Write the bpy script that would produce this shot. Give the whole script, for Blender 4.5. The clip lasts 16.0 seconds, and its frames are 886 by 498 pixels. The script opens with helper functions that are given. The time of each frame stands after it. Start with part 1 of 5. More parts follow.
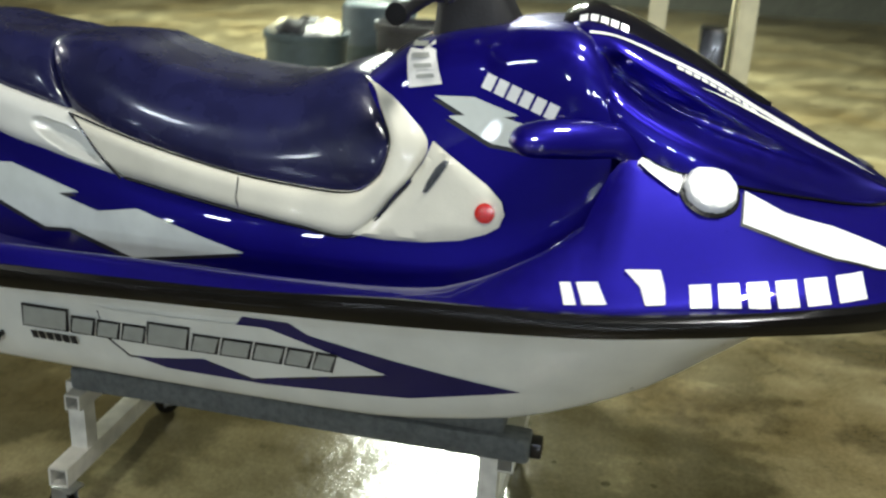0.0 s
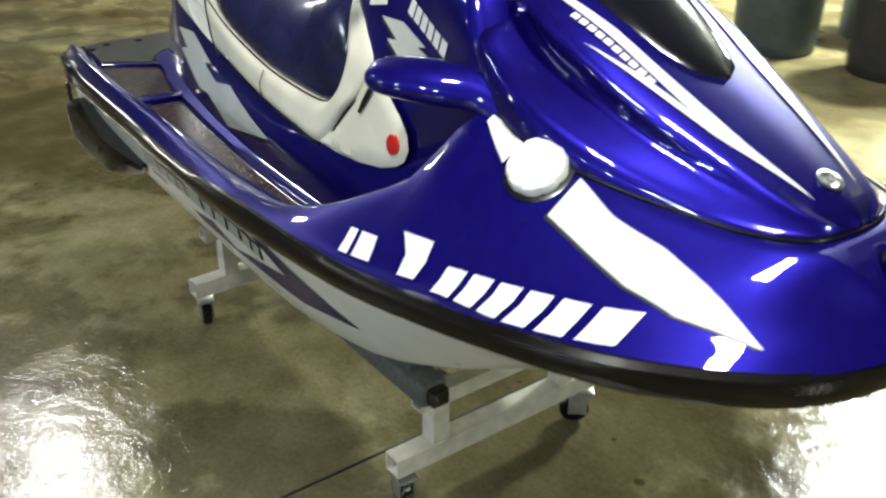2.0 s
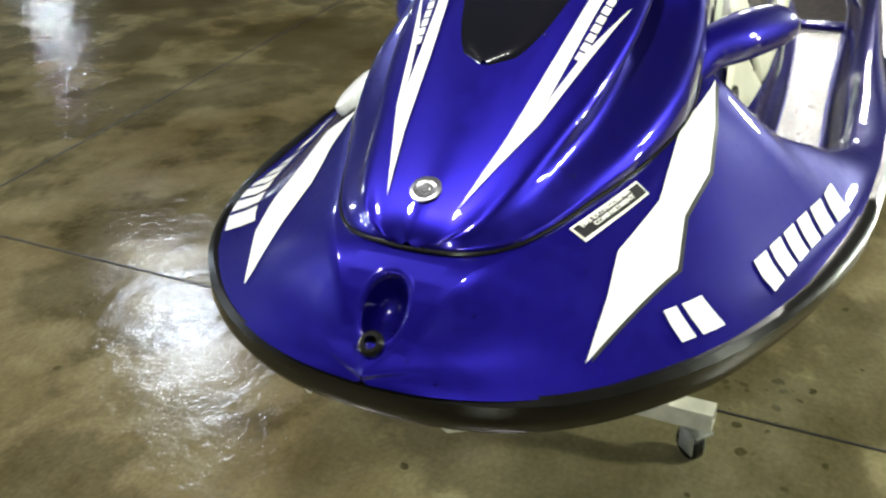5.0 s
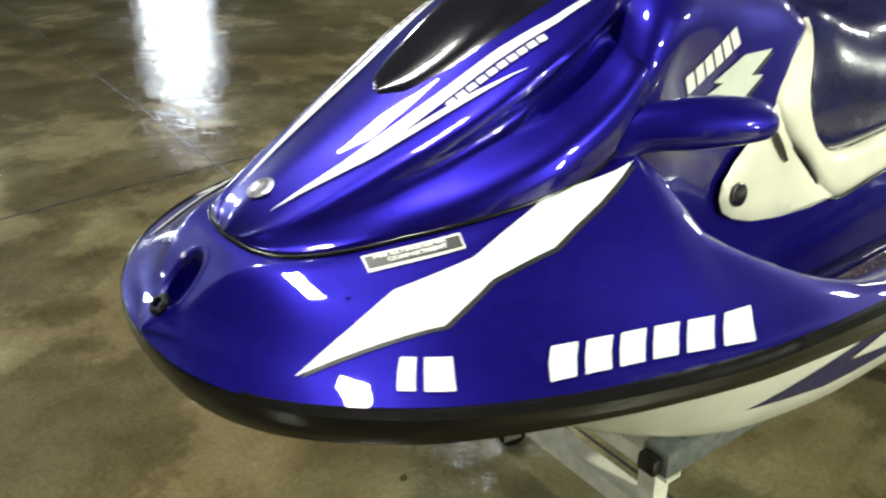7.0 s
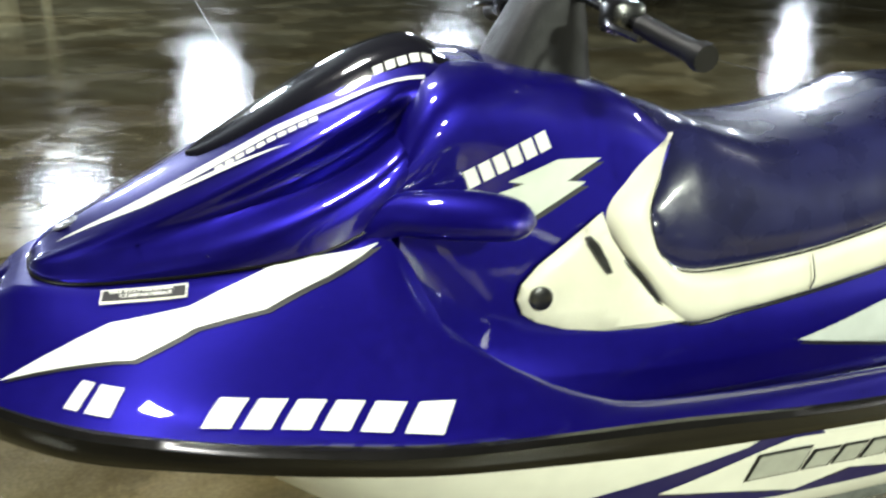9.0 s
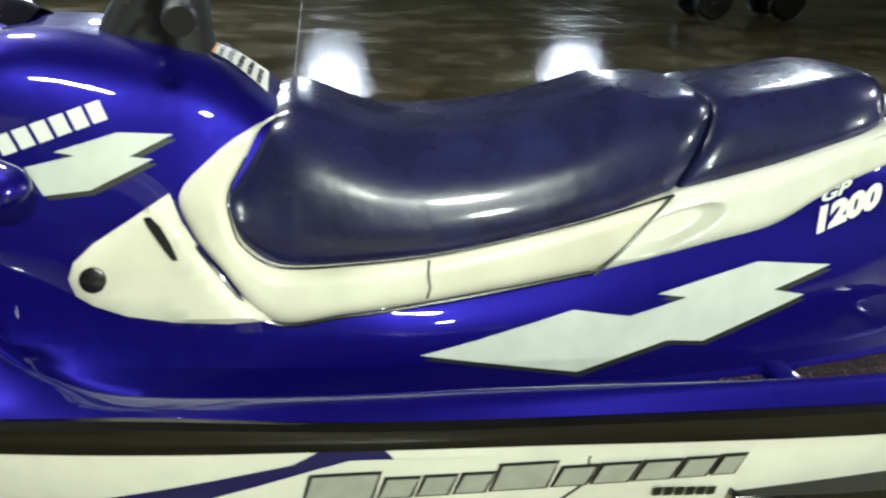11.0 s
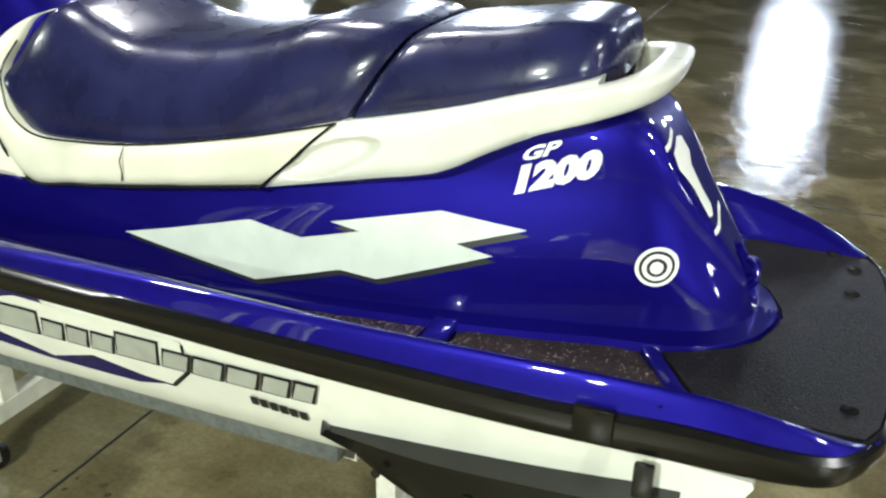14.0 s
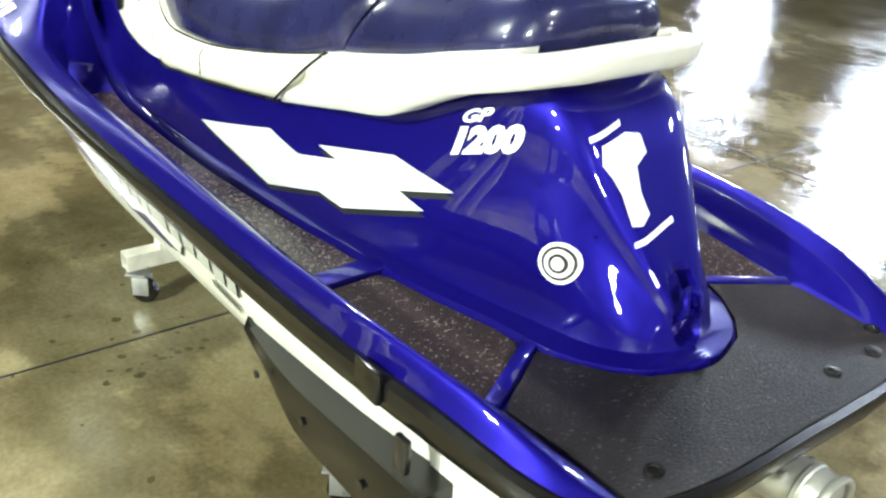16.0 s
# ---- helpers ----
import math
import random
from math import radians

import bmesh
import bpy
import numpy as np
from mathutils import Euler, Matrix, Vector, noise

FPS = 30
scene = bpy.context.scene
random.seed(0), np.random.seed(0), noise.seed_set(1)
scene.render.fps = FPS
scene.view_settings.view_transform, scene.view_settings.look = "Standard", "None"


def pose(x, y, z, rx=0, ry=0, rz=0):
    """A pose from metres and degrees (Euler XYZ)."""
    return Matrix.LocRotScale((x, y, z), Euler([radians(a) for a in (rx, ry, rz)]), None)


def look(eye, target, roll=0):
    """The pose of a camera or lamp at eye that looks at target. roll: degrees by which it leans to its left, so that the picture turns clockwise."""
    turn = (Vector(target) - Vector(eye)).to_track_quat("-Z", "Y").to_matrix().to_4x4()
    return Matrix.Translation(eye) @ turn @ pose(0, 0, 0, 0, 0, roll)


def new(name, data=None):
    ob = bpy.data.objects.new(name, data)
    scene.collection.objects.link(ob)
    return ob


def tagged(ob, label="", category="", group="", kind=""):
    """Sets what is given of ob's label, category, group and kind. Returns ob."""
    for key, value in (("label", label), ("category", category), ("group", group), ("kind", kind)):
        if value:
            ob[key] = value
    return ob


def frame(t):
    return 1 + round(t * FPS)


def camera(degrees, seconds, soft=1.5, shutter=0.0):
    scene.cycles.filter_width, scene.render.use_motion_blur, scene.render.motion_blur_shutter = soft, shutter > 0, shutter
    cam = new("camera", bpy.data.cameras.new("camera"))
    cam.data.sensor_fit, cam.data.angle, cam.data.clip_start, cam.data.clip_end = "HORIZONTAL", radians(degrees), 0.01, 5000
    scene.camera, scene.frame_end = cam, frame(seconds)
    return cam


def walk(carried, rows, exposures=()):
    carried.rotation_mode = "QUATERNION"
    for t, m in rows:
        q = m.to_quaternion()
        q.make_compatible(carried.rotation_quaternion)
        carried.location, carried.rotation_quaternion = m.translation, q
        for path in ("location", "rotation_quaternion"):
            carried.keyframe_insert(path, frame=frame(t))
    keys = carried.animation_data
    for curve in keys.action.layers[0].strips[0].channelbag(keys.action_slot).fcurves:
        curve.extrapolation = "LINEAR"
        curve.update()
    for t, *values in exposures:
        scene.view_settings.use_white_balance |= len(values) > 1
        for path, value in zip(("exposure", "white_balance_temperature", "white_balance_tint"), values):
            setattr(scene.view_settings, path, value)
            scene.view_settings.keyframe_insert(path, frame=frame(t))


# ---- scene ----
cam = camera(51.4, 16.0, soft=2.3, shutter=0.5)
PATH = [
    (0, (2.235, -2.071, 1.468), (1.836, -0.226, 0.807), 2.9),
    (0.5, (2.551, -1.829, 1.685), (1.902, -0.174, 0.769), 0.8),
    (1, (2.885, -1.7, 1.611), (1.943, -0.167, 0.737), 1.0),
    (1.5, (3.169, -1.492, 1.514), (1.942, -0.151, 0.68), 2.2),
    (2, (3.374, -1.223, 1.576), (1.948, -0.167, 0.654), 0.5),
    (2.5, (3.516, -0.947, 1.502), (1.897, -0.125, 0.665), 2.1),
    (3, (3.614, -0.662, 1.453), (1.882, -0.117, 0.615), 2.2),
    (3.5, (3.656, -0.326, 1.494), (1.906, -0.137, 0.543), 1.5),
    (4, (3.743, -0.034, 1.586), (2.03, -0.143, 0.56), 0.1),
    (4.2, (3.764, 0.087, 1.615), (2.073, -0.162, 0.576), -0.6),
    (6.5, (3.308, 1.055, 1.576), (2.19, -0.315, 0.642), -2.9),
    (7, (3.202, 1.175, 1.581), (2.174, -0.271, 0.657), -1.0),
    (7.5, (3.028, 1.354, 1.554), (2.138, -0.228, 0.715), -0.6),
    (8, (2.842, 1.448, 1.555), (2.08, -0.217, 0.749), -0.6),
    (8.5, (2.696, 1.53, 1.586), (2.037, -0.186, 0.797), -0.7),
    (9, (2.525, 1.607, 1.559), (1.965, -0.174, 0.843), 0.1),
    (9.5, (2.304, 1.667, 1.554), (1.843, -0.166, 0.899), 0.2),
    (10, (2.072, 1.686, 1.508), (1.604, -0.143, 0.848), 1.0),
    (12.5, (0.868, 1.729, 1.46), (1.135, -0.123, 0.755), 1.1),
    (13, (0.662, 1.692, 1.445), (1.036, -0.136, 0.725), 1.5),
    (13.5, (0.396, 1.659, 1.442), (0.876, -0.09, 0.599), 2.1),
    (14, (0.194, 1.589, 1.487), (0.895, -0.095, 0.666), 1.1),
    (14.5, (-0.024, 1.516, 1.464), (0.896, -0.048, 0.623), 1.2),
    (15, (-0.174, 1.426, 1.455), (0.874, -0.018, 0.552), 2.9),
    (15.5, (-0.333, 1.256, 1.479), (0.885, -0.028, 0.548), 3.4),
    (16, (-0.475, 1.103, 1.493), (0.905, -0.022, 0.581), 4.5),
]

EXPOSURES = [(0, 0.14, 6250, 9), (2, 0.2, 6250, 8), (3, 0.33, 6300, 8), (4, 0.38, 6300, 9), (6.5, 0.28, 6450, 9), (8.5, 0.42, 6400, 9), (10, 0.3, 6150, 8),
             (12.5, -0.06, 6100, 10), (13.5, 0.2, 6000, 11), (14.5, 0.52, 6000, 11), (15, 0.56, 6000, 11), (16, 1.18, 6000, 11)]
walk(cam, [(t, look(eye, target, roll)) for t, eye, target, roll in PATH], EXPOSURES)

# ---------------------------------------------------------------- light
world = bpy.data.worlds.new("world")
scene.world = world
world.use_nodes = True
world.node_tree.nodes["Background"].inputs[0].default_value = (0.5, 0.52, 0.5, 1)
world.node_tree.nodes["Background"].inputs[1].default_value = 0.028


def lamp_light(at, target, sx, sy, watts, colour):
    data = bpy.data.lights.new("lamp_light", "AREA")
    data.shape, data.size, data.size_y, data.energy, data.color = "RECTANGLE", sx, sy, watts, colour
    ob = new("lamp_light", data)
    ob.matrix_world = look(at, target)
    return ob


WARM, COOL, GREENISH = (1.0, 0.97, 0.90), (0.84, 0.92, 1.0), (0.95, 1.0, 0.82)
# place, aim, width, height, watts, colour
LAMPS = [((3.15, -0.05, 4.0), (3.0, -0.05, 0), 0.30, 0.34, 85, WARM),
         ((2.85, -2.25, 4.0), (2.75, -1.9, 0), 0.42, 0.42, 85, WARM),
         ((0.55, 5.8, 4.0), (0.5, 5.7, 0), 0.46, 0.46, 620, GREENISH),
         # added light for the far port floor, not placed from any reflection
         ((-1.0, 12.0, 4.0), (-1.0, 11.0, 0), 0.6, 0.6, 750, GREENISH),
         ((-3.6, -0.2, 4.0), (-3.2, -0.3, 0), 0.5, 0.6, 95, WARM),
         ((-9.4, -0.5, 4.0), (-8.2, -0.4, 0), 0.7, 0.8, 120, WARM),
         ((-18.5, -0.6, 4.0), (-12.0, -0.6, 0), 0.9, 0.9, 70, WARM),
         # added fill for the starboard floor, set where its reflection stays hidden
         ((-2.2, -5.6, 4.0), (-1.9, -5.2, 0), 0.6, 0.6, 70, COOL),
         # added fill that brightens the floor to port beyond the stern
         ((-9.0, 6.2, 4.0), (-4.0, 3.6, 0), 0.6, 0.7, 430, GREENISH),
         # unseen fill ahead of the bow, placed to lift the near port floor
         ((10.6, 1.5, 4.0), (7.4, 0.6, 0), 0.8, 1.2, 190, GREENISH),
         ((1.1, -22.8, 4.0), (0.7, -8.0, 0), 1.1, 0.7, 190, COOL),
         ((-5.4, -23.0, 4.0), (-4.0, -8.0, 0), 1.1, 0.7, 190, COOL),
         ((-17.0, -23.5, 4.0), (-11.0, -8.0, 0), 0.5, 0.4, 100, COOL),
         ((3.9, -13.4, 4.0), (3.2, -8.0, 0), 0.7, 0.7, 190, COOL),
         ((6.5, -13.7, 4.0), (4.0, -6.0, 0), 0.9, 0.7, 220, COOL),
         ((14.8, -21.0, 4.0), (7.0, -8.0, 0), 1.0, 0.7, 270, COOL)]
for at, target, sx, sy, watts, colour in LAMPS:
    lamp_light(at, target, sx, sy, watts, colour)


# ---------------------------------------------------------------- materials
def mat(name, colour, rough=0.5, metal=0.0, coat=0.0, var=0.15, scale=8.0, bump=0.0, bscale=60.0, spec=0.5, var2=0.0, scale2=40.0):
    m = bpy.data.materials.new(name)
    m.use_nodes = True
    nt = m.node_tree
    n, l = nt.nodes, nt.links
    b = n["Principled BSDF"]
    b.inputs["Roughness"].default_value = rough
    b.inputs["Metallic"].default_value = metal
    b.inputs["Coat Weight"].default_value = coat
    b.inputs["Coat Roughness"].default_value = 0.025
    b.inputs["Specular IOR Level"].default_value = spec
    tc = n.new("ShaderNodeTexCoord")
    nz = n.new("ShaderNodeTexNoise")
    nz.inputs["Scale"].default_value, nz.inputs["Detail"].default_value = scale, 6
    l.new(tc.outputs["Object"], nz.inputs["Vector"])
    ramp = n.new("ShaderNodeValToRGB")
    ramp.color_ramp.elements[0].position, ramp.color_ramp.elements[1].position = 0.3, 0.7
    lo = [c * (1 - var) for c in colour]
    hi = [min(1, c * (1 + var)) for c in colour]
    ramp.color_ramp.elements[0].color, ramp.color_ramp.elements[1].color = (*lo, 1), (*hi, 1)
    l.new(nz.outputs["Fac"], ramp.inputs["Fac"])
    out = ramp.outputs["Color"]
    nz2 = n.new("ShaderNodeTexNoise")
    nz2.inputs["Scale"].default_value, nz2.inputs["Detail"].default_value = scale2, 8
    l.new(tc.outputs["Object"], nz2.inputs["Vector"])
    if var2:
        mix = n.new("ShaderNodeMixRGB")
        mix.blend_type = "MULTIPLY"
        mix.inputs[0].default_value = 1
        r2 = n.new("ShaderNodeValToRGB")
        r2.color_ramp.elements[0].position, r2.color_ramp.elements[1].position = 0.35, 0.65
        r2.color_ramp.elements[0].color = (1 - var2, 1 - var2, 1 - var2, 1)
        l.new(nz2.outputs["Fac"], r2.inputs["Fac"])
        l.new(out, mix.inputs[1])
        l.new(r2.outputs["Color"], mix.inputs[2])
        out = mix.outputs[0]
    l.new(out, b.inputs["Base Color"])
    rr = n.new("ShaderNodeMapRange")
    rr.inputs["To Min"].default_value, rr.inputs["To Max"].default_value = rough * 0.75, min(1, rough * 1.3)
    l.new(nz2.outputs["Fac"], rr.inputs["Value"])
    l.new(rr.outputs["Result"], b.inputs["Roughness"])
    if bump:
        nb = n.new("ShaderNodeTexNoise")
        nb.inputs["Scale"].default_value, nb.inputs["Detail"].default_value = bscale, 4
        l.new(tc.outputs["Object"], nb.inputs["Vector"])
        bp = n.new("ShaderNodeBump")
        bp.inputs["Strength"].default_value, bp.inputs["Distance"].default_value = bump, 0.01
        l.new(nb.outputs["Fac"], bp.inputs["Height"])
        l.new(bp.outputs["Normal"], b.inputs["Normal"])
    return m


BLUE = mat("blue_gelcoat", (0.0066, 0.0033, 0.16), 0.40, 0.58, 1.0, 0.12, 3.0, 0.0, 25, spec=0.1, var2=0.06, scale2=60)
HOODBLUE = mat("metallic_blue_hood", (0.011, 0.007, 0.19), 0.34, 0.82, 1.0, 0.08, 3.0, spec=0.1)
WHITE = mat("white_gelcoat", (0.72, 0.72, 0.64), 0.3, 0, 0.5, 0.06, 4.0, 0.01, 20, var2=0.08, scale2=14)
IVORY = mat("ivory_vinyl", (0.70, 0.68, 0.55), 0.42, 0, 0.15, 0.06, 7.0, 0.05, 180, var2=0.1, scale2=9)
SEATBLUE = mat("navy_vinyl", (0.016, 0.017, 0.066), 0.27, 0, 0.5, 0.22, 6.0, 0.12, 20, spec=0.25, var2=0.35, scale2=11)
SEATBLUE.node_tree.nodes["Principled BSDF"].inputs["Coat Roughness"].default_value = 0.08
RUBBER = mat("black_rubber", (0.0045, 0.0042, 0.004), 0.22, 0, 0, 0.3, 10, 0.02, 60, spec=0.42)
SOFTBLACK = mat("grained_black_plastic", (0.010, 0.010, 0.011), 0.55, 0, 0, 0.25, 14, 0.12, 220, spec=0.3)
BLACK = mat("black_plastic", (0.008, 0.008, 0.009), 0.25, 0, 0.2, 0.2, 10)
MATTE = mat("matte_black_plastic", (0.006, 0.006, 0.007), 0.50, 0, 0, 0.3, 14, 0.05, 120, spec=0.3, var2=0.2, scale2=50)
SCREEN = mat("smoked_screen", (0.006, 0.006, 0.010), 0.12, 0, 0.6, 0.2, 6)


def speckled(name, colour, rough, fleck, amount, relief=0.9, spec=0.5):
    """Rubber crumb mat: dark base with pale flecks and a gritty relief."""
    m = mat(name, colour, rough, 0, 0, 0.25, 12, relief, 210, spec=spec, var2=0.35, scale2=150)
    n, l = m.node_tree.nodes, m.node_tree.links
    b = n["Principled BSDF"]
    base = b.inputs["Base Color"].links[0].from_socket
    tc = n.new("ShaderNodeTexCoord")
    vor = n.new("ShaderNodeTexVoronoi")
    vor.inputs["Scale"].default_value = 300
    l.new(tc.outputs["Object"], vor.inputs["Vector"])
    pick = n.new("ShaderNodeSeparateColor")
    l.new(vor.outputs["Color"], pick.inputs[0])
    step = n.new("ShaderNodeMapRange")
    step.inputs["From Min"].default_value, step.inputs["From Max"].default_value = 1 - amount, 1 - amount * 0.5
    l.new(pick.outputs[0], step.inputs["Value"])
    mix = n.new("ShaderNodeMixRGB")
    mix.inputs[2].default_value = (*fleck, 1)
    l.new(step.outputs["Result"], mix.inputs[0])
    l.new(base, mix.inputs[1])
    l.new(mix.outputs[0], b.inputs["Base Color"])
    return m


MATBROWN = speckled("speckled_foot_mat", (0.034, 0.023, 0.021), 0.6, (0.20, 0.15, 0.14), 0.07, 0.7, 0.15)
MATWET = speckled("wet_foot_mat", (0.045, 0.033, 0.031), 0.17, (0.20, 0.15, 0.14), 0.14, 0.15)
MATGREY = speckled("grey_deck_mat", (0.0095, 0.0078, 0.0078), 0.52, (0.05, 0.038, 0.036), 0.03, 0.25, 0.16)
STRIPE = mat("white_reflective_tape", (0.82, 0.83, 0.80), 0.3, 0, 0.4, 0.03, 12, var2=0.05, scale2=30)
SILVER = mat("pale_silver_decal", (0.62, 0.66, 0.60), 0.35, 0.1, 0.3, 0.05, 10, var2=0.06, scale2=25)
DARKLINE = mat("dark_decal_outline", (0.012, 0.012, 0.014), 0.4)
DECALBLUE = mat("navy_decal", (0.010, 0.008, 0.075), 0.4, 0, 0.6, 0.1, 8, spec=0.2)
GREYLET = mat("grey_lettering", (0.33, 0.34, 0.30), 0.4, 0, 0.2, 0.1, 30)
RED = mat("red_reflector", (0.55, 0.02, 0.01), 0.15, 0, 0.8, 0.2, 200)
STEEL = mat("galvanised_steel", (0.45, 0.46, 0.45), 0.4, 0.85, 0, 0.15, 30)
CARTWHITE = mat("white_painted_steel", (0.66, 0.64, 0.55), 0.45, 0, 0.1, 0.08, 9, 0.05, 60, var2=0.25, scale2=22)
CARPET = mat("grey_bunk_carpet", (0.14, 0.15, 0.14), 0.95, 0, 0, 0.25, 60, 0.8, 500)
ALU = mat("cast_aluminium", (0.50, 0.50, 0.45), 0.42, 0.7, 0, 0.12, 25, 0.1, 90)
EMBLEM = mat("dull_chrome", (0.30, 0.30, 0.32), 0.3, 0.9, 0, 0.4, 160)
PAPER = mat("white_label", (0.78, 0.77, 0.72), 0.5, 0, 0, 0.04, 30)
ORANGE = mat("orange_label", (0.75, 0.30, 0.02), 0.5)
CREAM = mat("cream_paint", (0.62, 0.58, 0.38), 0.55, 0, 0, 0.08, 5, 0.05, 30, var2=0.15, scale2=12)
BINBLUE = mat("slate_plastic", (0.05, 0.075, 0.085), 0.5, 0, 0, 0.15, 8, var2=0.2, scale2=20)
CLUTTER = mat("dark_clutter", (0.02, 0.02, 0.022), 0.6, 0, 0, 0.4, 6)
WALLM = mat("painted_block_wall", (0.15, 0.155, 0.12), 0.75, 0, 0, 0.12, 2, 0.1, 30, var2=0.2, scale2=8)
CEILM = mat("dark_roof_deck", (0.05, 0.05, 0.045), 0.85, 0, 0, 0.2, 3)
LAMPBODY = mat("lamp_housing", (0.55, 0.55, 0.52), 0.5, 0.3)


def wet_concrete():
    m = bpy.data.materials.new("wet_stained_concrete")
    m.use_nodes = True
    n, l = m.node_tree.nodes, m.node_tree.links
    b = n["Principled BSDF"]
    tc = n.new("ShaderNodeTexCoord")

    def noise_tex(scale, detail, rough=0.55):
        z = n.new("ShaderNodeTexNoise")
        z.inputs["Scale"].default_value, z.inputs["Detail"].default_value = scale, detail
        z.inputs["Roughness"].default_value = rough
        l.new(tc.outputs["Object"], z.inputs["Vector"])
        return z

    def ramp(src, a, ca, c, cc):
        r = n.new("ShaderNodeValToRGB")
        e = r.color_ramp.elements
        e[0].position, e[0].color, e[1].position, e[1].color = a, (*ca, 1), c, (*cc, 1)
        l.new(src, r.inputs["Fac"])
        return r.outputs["Color"]

    big = ramp(noise_tex(0.8, 6).outputs["Fac"], 0.35, (0.125, 0.096, 0.042), 0.70, (0.285, 0.255, 0.15))
    mid = ramp(noise_tex(4.5, 9, 0.65).outputs["Fac"], 0.34, (0.62, 0.60, 0.52), 0.64, (1, 1, 1))
    fine = ramp(noise_tex(70, 6).outputs["Fac"], 0.3, (0.8, 0.8, 0.8), 0.7, (1.1, 1.1, 1.1))
    mix = n.new("ShaderNodeMixRGB")
    mix.blend_type, mix.inputs[0].default_value = "MULTIPLY", 1
    l.new(big, mix.inputs[1])
    l.new(mid, mix.inputs[2])
    mix2 = n.new("ShaderNodeMixRGB")
    mix2.blend_type, mix2.inputs[0].default_value = "MULTIPLY", 1
    l.new(mix.outputs[0], mix2.inputs[1])
    l.new(fine, mix2.inputs[2])
    tone = n.new("ShaderNodeMixRGB")
    tone.blend_type, tone.inputs[0].default_value = "MULTIPLY", 1
    l.new(mix2.outputs[0], tone.inputs[1])
    damp = n.new("ShaderNodeMapRange")
    damp.interpolation_type = "SMOOTHSTEP"
    damp.inputs["From Min"].default_value, damp.inputs["From Max"].default_value = 0.49, 0.555
    l.new(noise_tex(1.15, 9, 0.62).outputs["Fac"], damp.inputs["Value"])
    drier = n.new("ShaderNodeMapRange")
    drier.inputs["To Min"].default_value, drier.inputs["To Max"].default_value = 0.68, 1.15
    l.new(damp.outputs["Result"], drier.inputs["Value"])
    patchy = n.new("ShaderNodeMixRGB")
    patchy.blend_type, patchy.inputs[0].default_value = "MULTIPLY", 1
    l.new(tone.outputs[0], patchy.inputs[1])
    l.new(drier.outputs["Result"], patchy.inputs[2])
    l.new(patchy.outputs[0], b.inputs["Base Color"])
    matt = n.new("ShaderNodeMath")
    matt.operation, matt.inputs[1].default_value = "MULTIPLY", 0.05
    l.new(damp.outputs["Result"], matt.inputs[0])
    wet = noise_tex(1.9, 10, 0.68)
    mr = n.new("ShaderNodeMapRange")
    mr.inputs["From Min"].default_value, mr.inputs["From Max"].default_value = 0.35, 0.68
    mr.inputs["To Min"].default_value, mr.inputs["To Max"].default_value = 0.05, 0.15
    l.new(wet.outputs["Fac"], mr.inputs["Value"])
    sep = n.new("ShaderNodeSeparateXYZ")
    l.new(tc.outputs["Object"], sep.inputs[0])
    # port side: rougher dry concrete, with stronger lamplight painted into its tone
    dry_lit = n.new("ShaderNodeMapRange")
    dry_lit.interpolation_type = "SMOOTHSTEP"
    dry_lit.inputs["From Min"].default_value, dry_lit.inputs["From Max"].default_value = 1.5, 3.5
    dry_lit.inputs["To Min"].default_value, dry_lit.inputs["To Max"].default_value = 0.0, 0.22
    ragged = n.new("ShaderNodeMath")
    ragged.operation = "MULTIPLY_ADD"
    ragged.inputs[1].default_value = 3.0
    l.new(noise_tex(0.9, 6).outputs["Fac"], ragged.inputs[0])
    east = n.new("ShaderNodeMapRange")
    east.inputs["From Min"].default_value, east.inputs["From Max"].default_value = 2.2, 4.2
    east.inputs["To Min"].default_value, east.inputs["To Max"].default_value = 0.0, 3.0
    l.new(sep.outputs["X"], east.inputs["Value"])
    inland = n.new("ShaderNodeMath")
    inland.operation = "SUBTRACT"
    l.new(sep.outputs["Y"], inland.inputs[0])
    l.new(east.outputs["Result"], inland.inputs[1])
    l.new(inland.outputs[0], ragged.inputs[2])
    l.new(ragged.outputs[0], dry_lit.inputs["Value"])
    # paler colour there, partly dryness and partly painted-in light
    pale = n.new("ShaderNodeMapRange")
    pale.inputs["From Max"].default_value = 0.22
    pale.inputs["To Min"].default_value, pale.inputs["To Max"].default_value = 0.88, 2.1
    l.new(dry_lit.outputs["Result"], pale.inputs["Value"])
    l.new(pale.outputs["Result"], tone.inputs[2])
    add = n.new("ShaderNodeMath")
    l.new(mr.outputs["Result"], add.inputs[0])
    l.new(dry_lit.outputs["Result"], add.inputs[1])
    gloss = n.new("ShaderNodeMath")
    l.new(add.outputs[0], gloss.inputs[0])
    l.new(matt.outputs[0], gloss.inputs[1])
    l.new(gloss.outputs[0], b.inputs["Roughness"])
    b.inputs["Specular IOR Level"].default_value = 0.5
    bp = n.new("ShaderNodeBump")
    bp.inputs["Strength"].default_value, bp.inputs["Distance"].default_value = 0.22, 0.02
    hz = noise_tex(10, 6, 0.58)
    l.new(hz.outputs["Fac"], bp.inputs["Height"])
    grit = n.new("ShaderNodeBump")
    grit.inputs["Strength"].default_value, grit.inputs["Distance"].default_value = 0.15, 0.004
    l.new(noise_tex(75, 4).outputs["Fac"], grit.inputs["Height"])
    l.new(bp.outputs["Normal"], grit.inputs["Normal"])
    l.new(grit.outputs["Normal"], b.inputs["Normal"])
    return m


CONCRETE = wet_concrete()


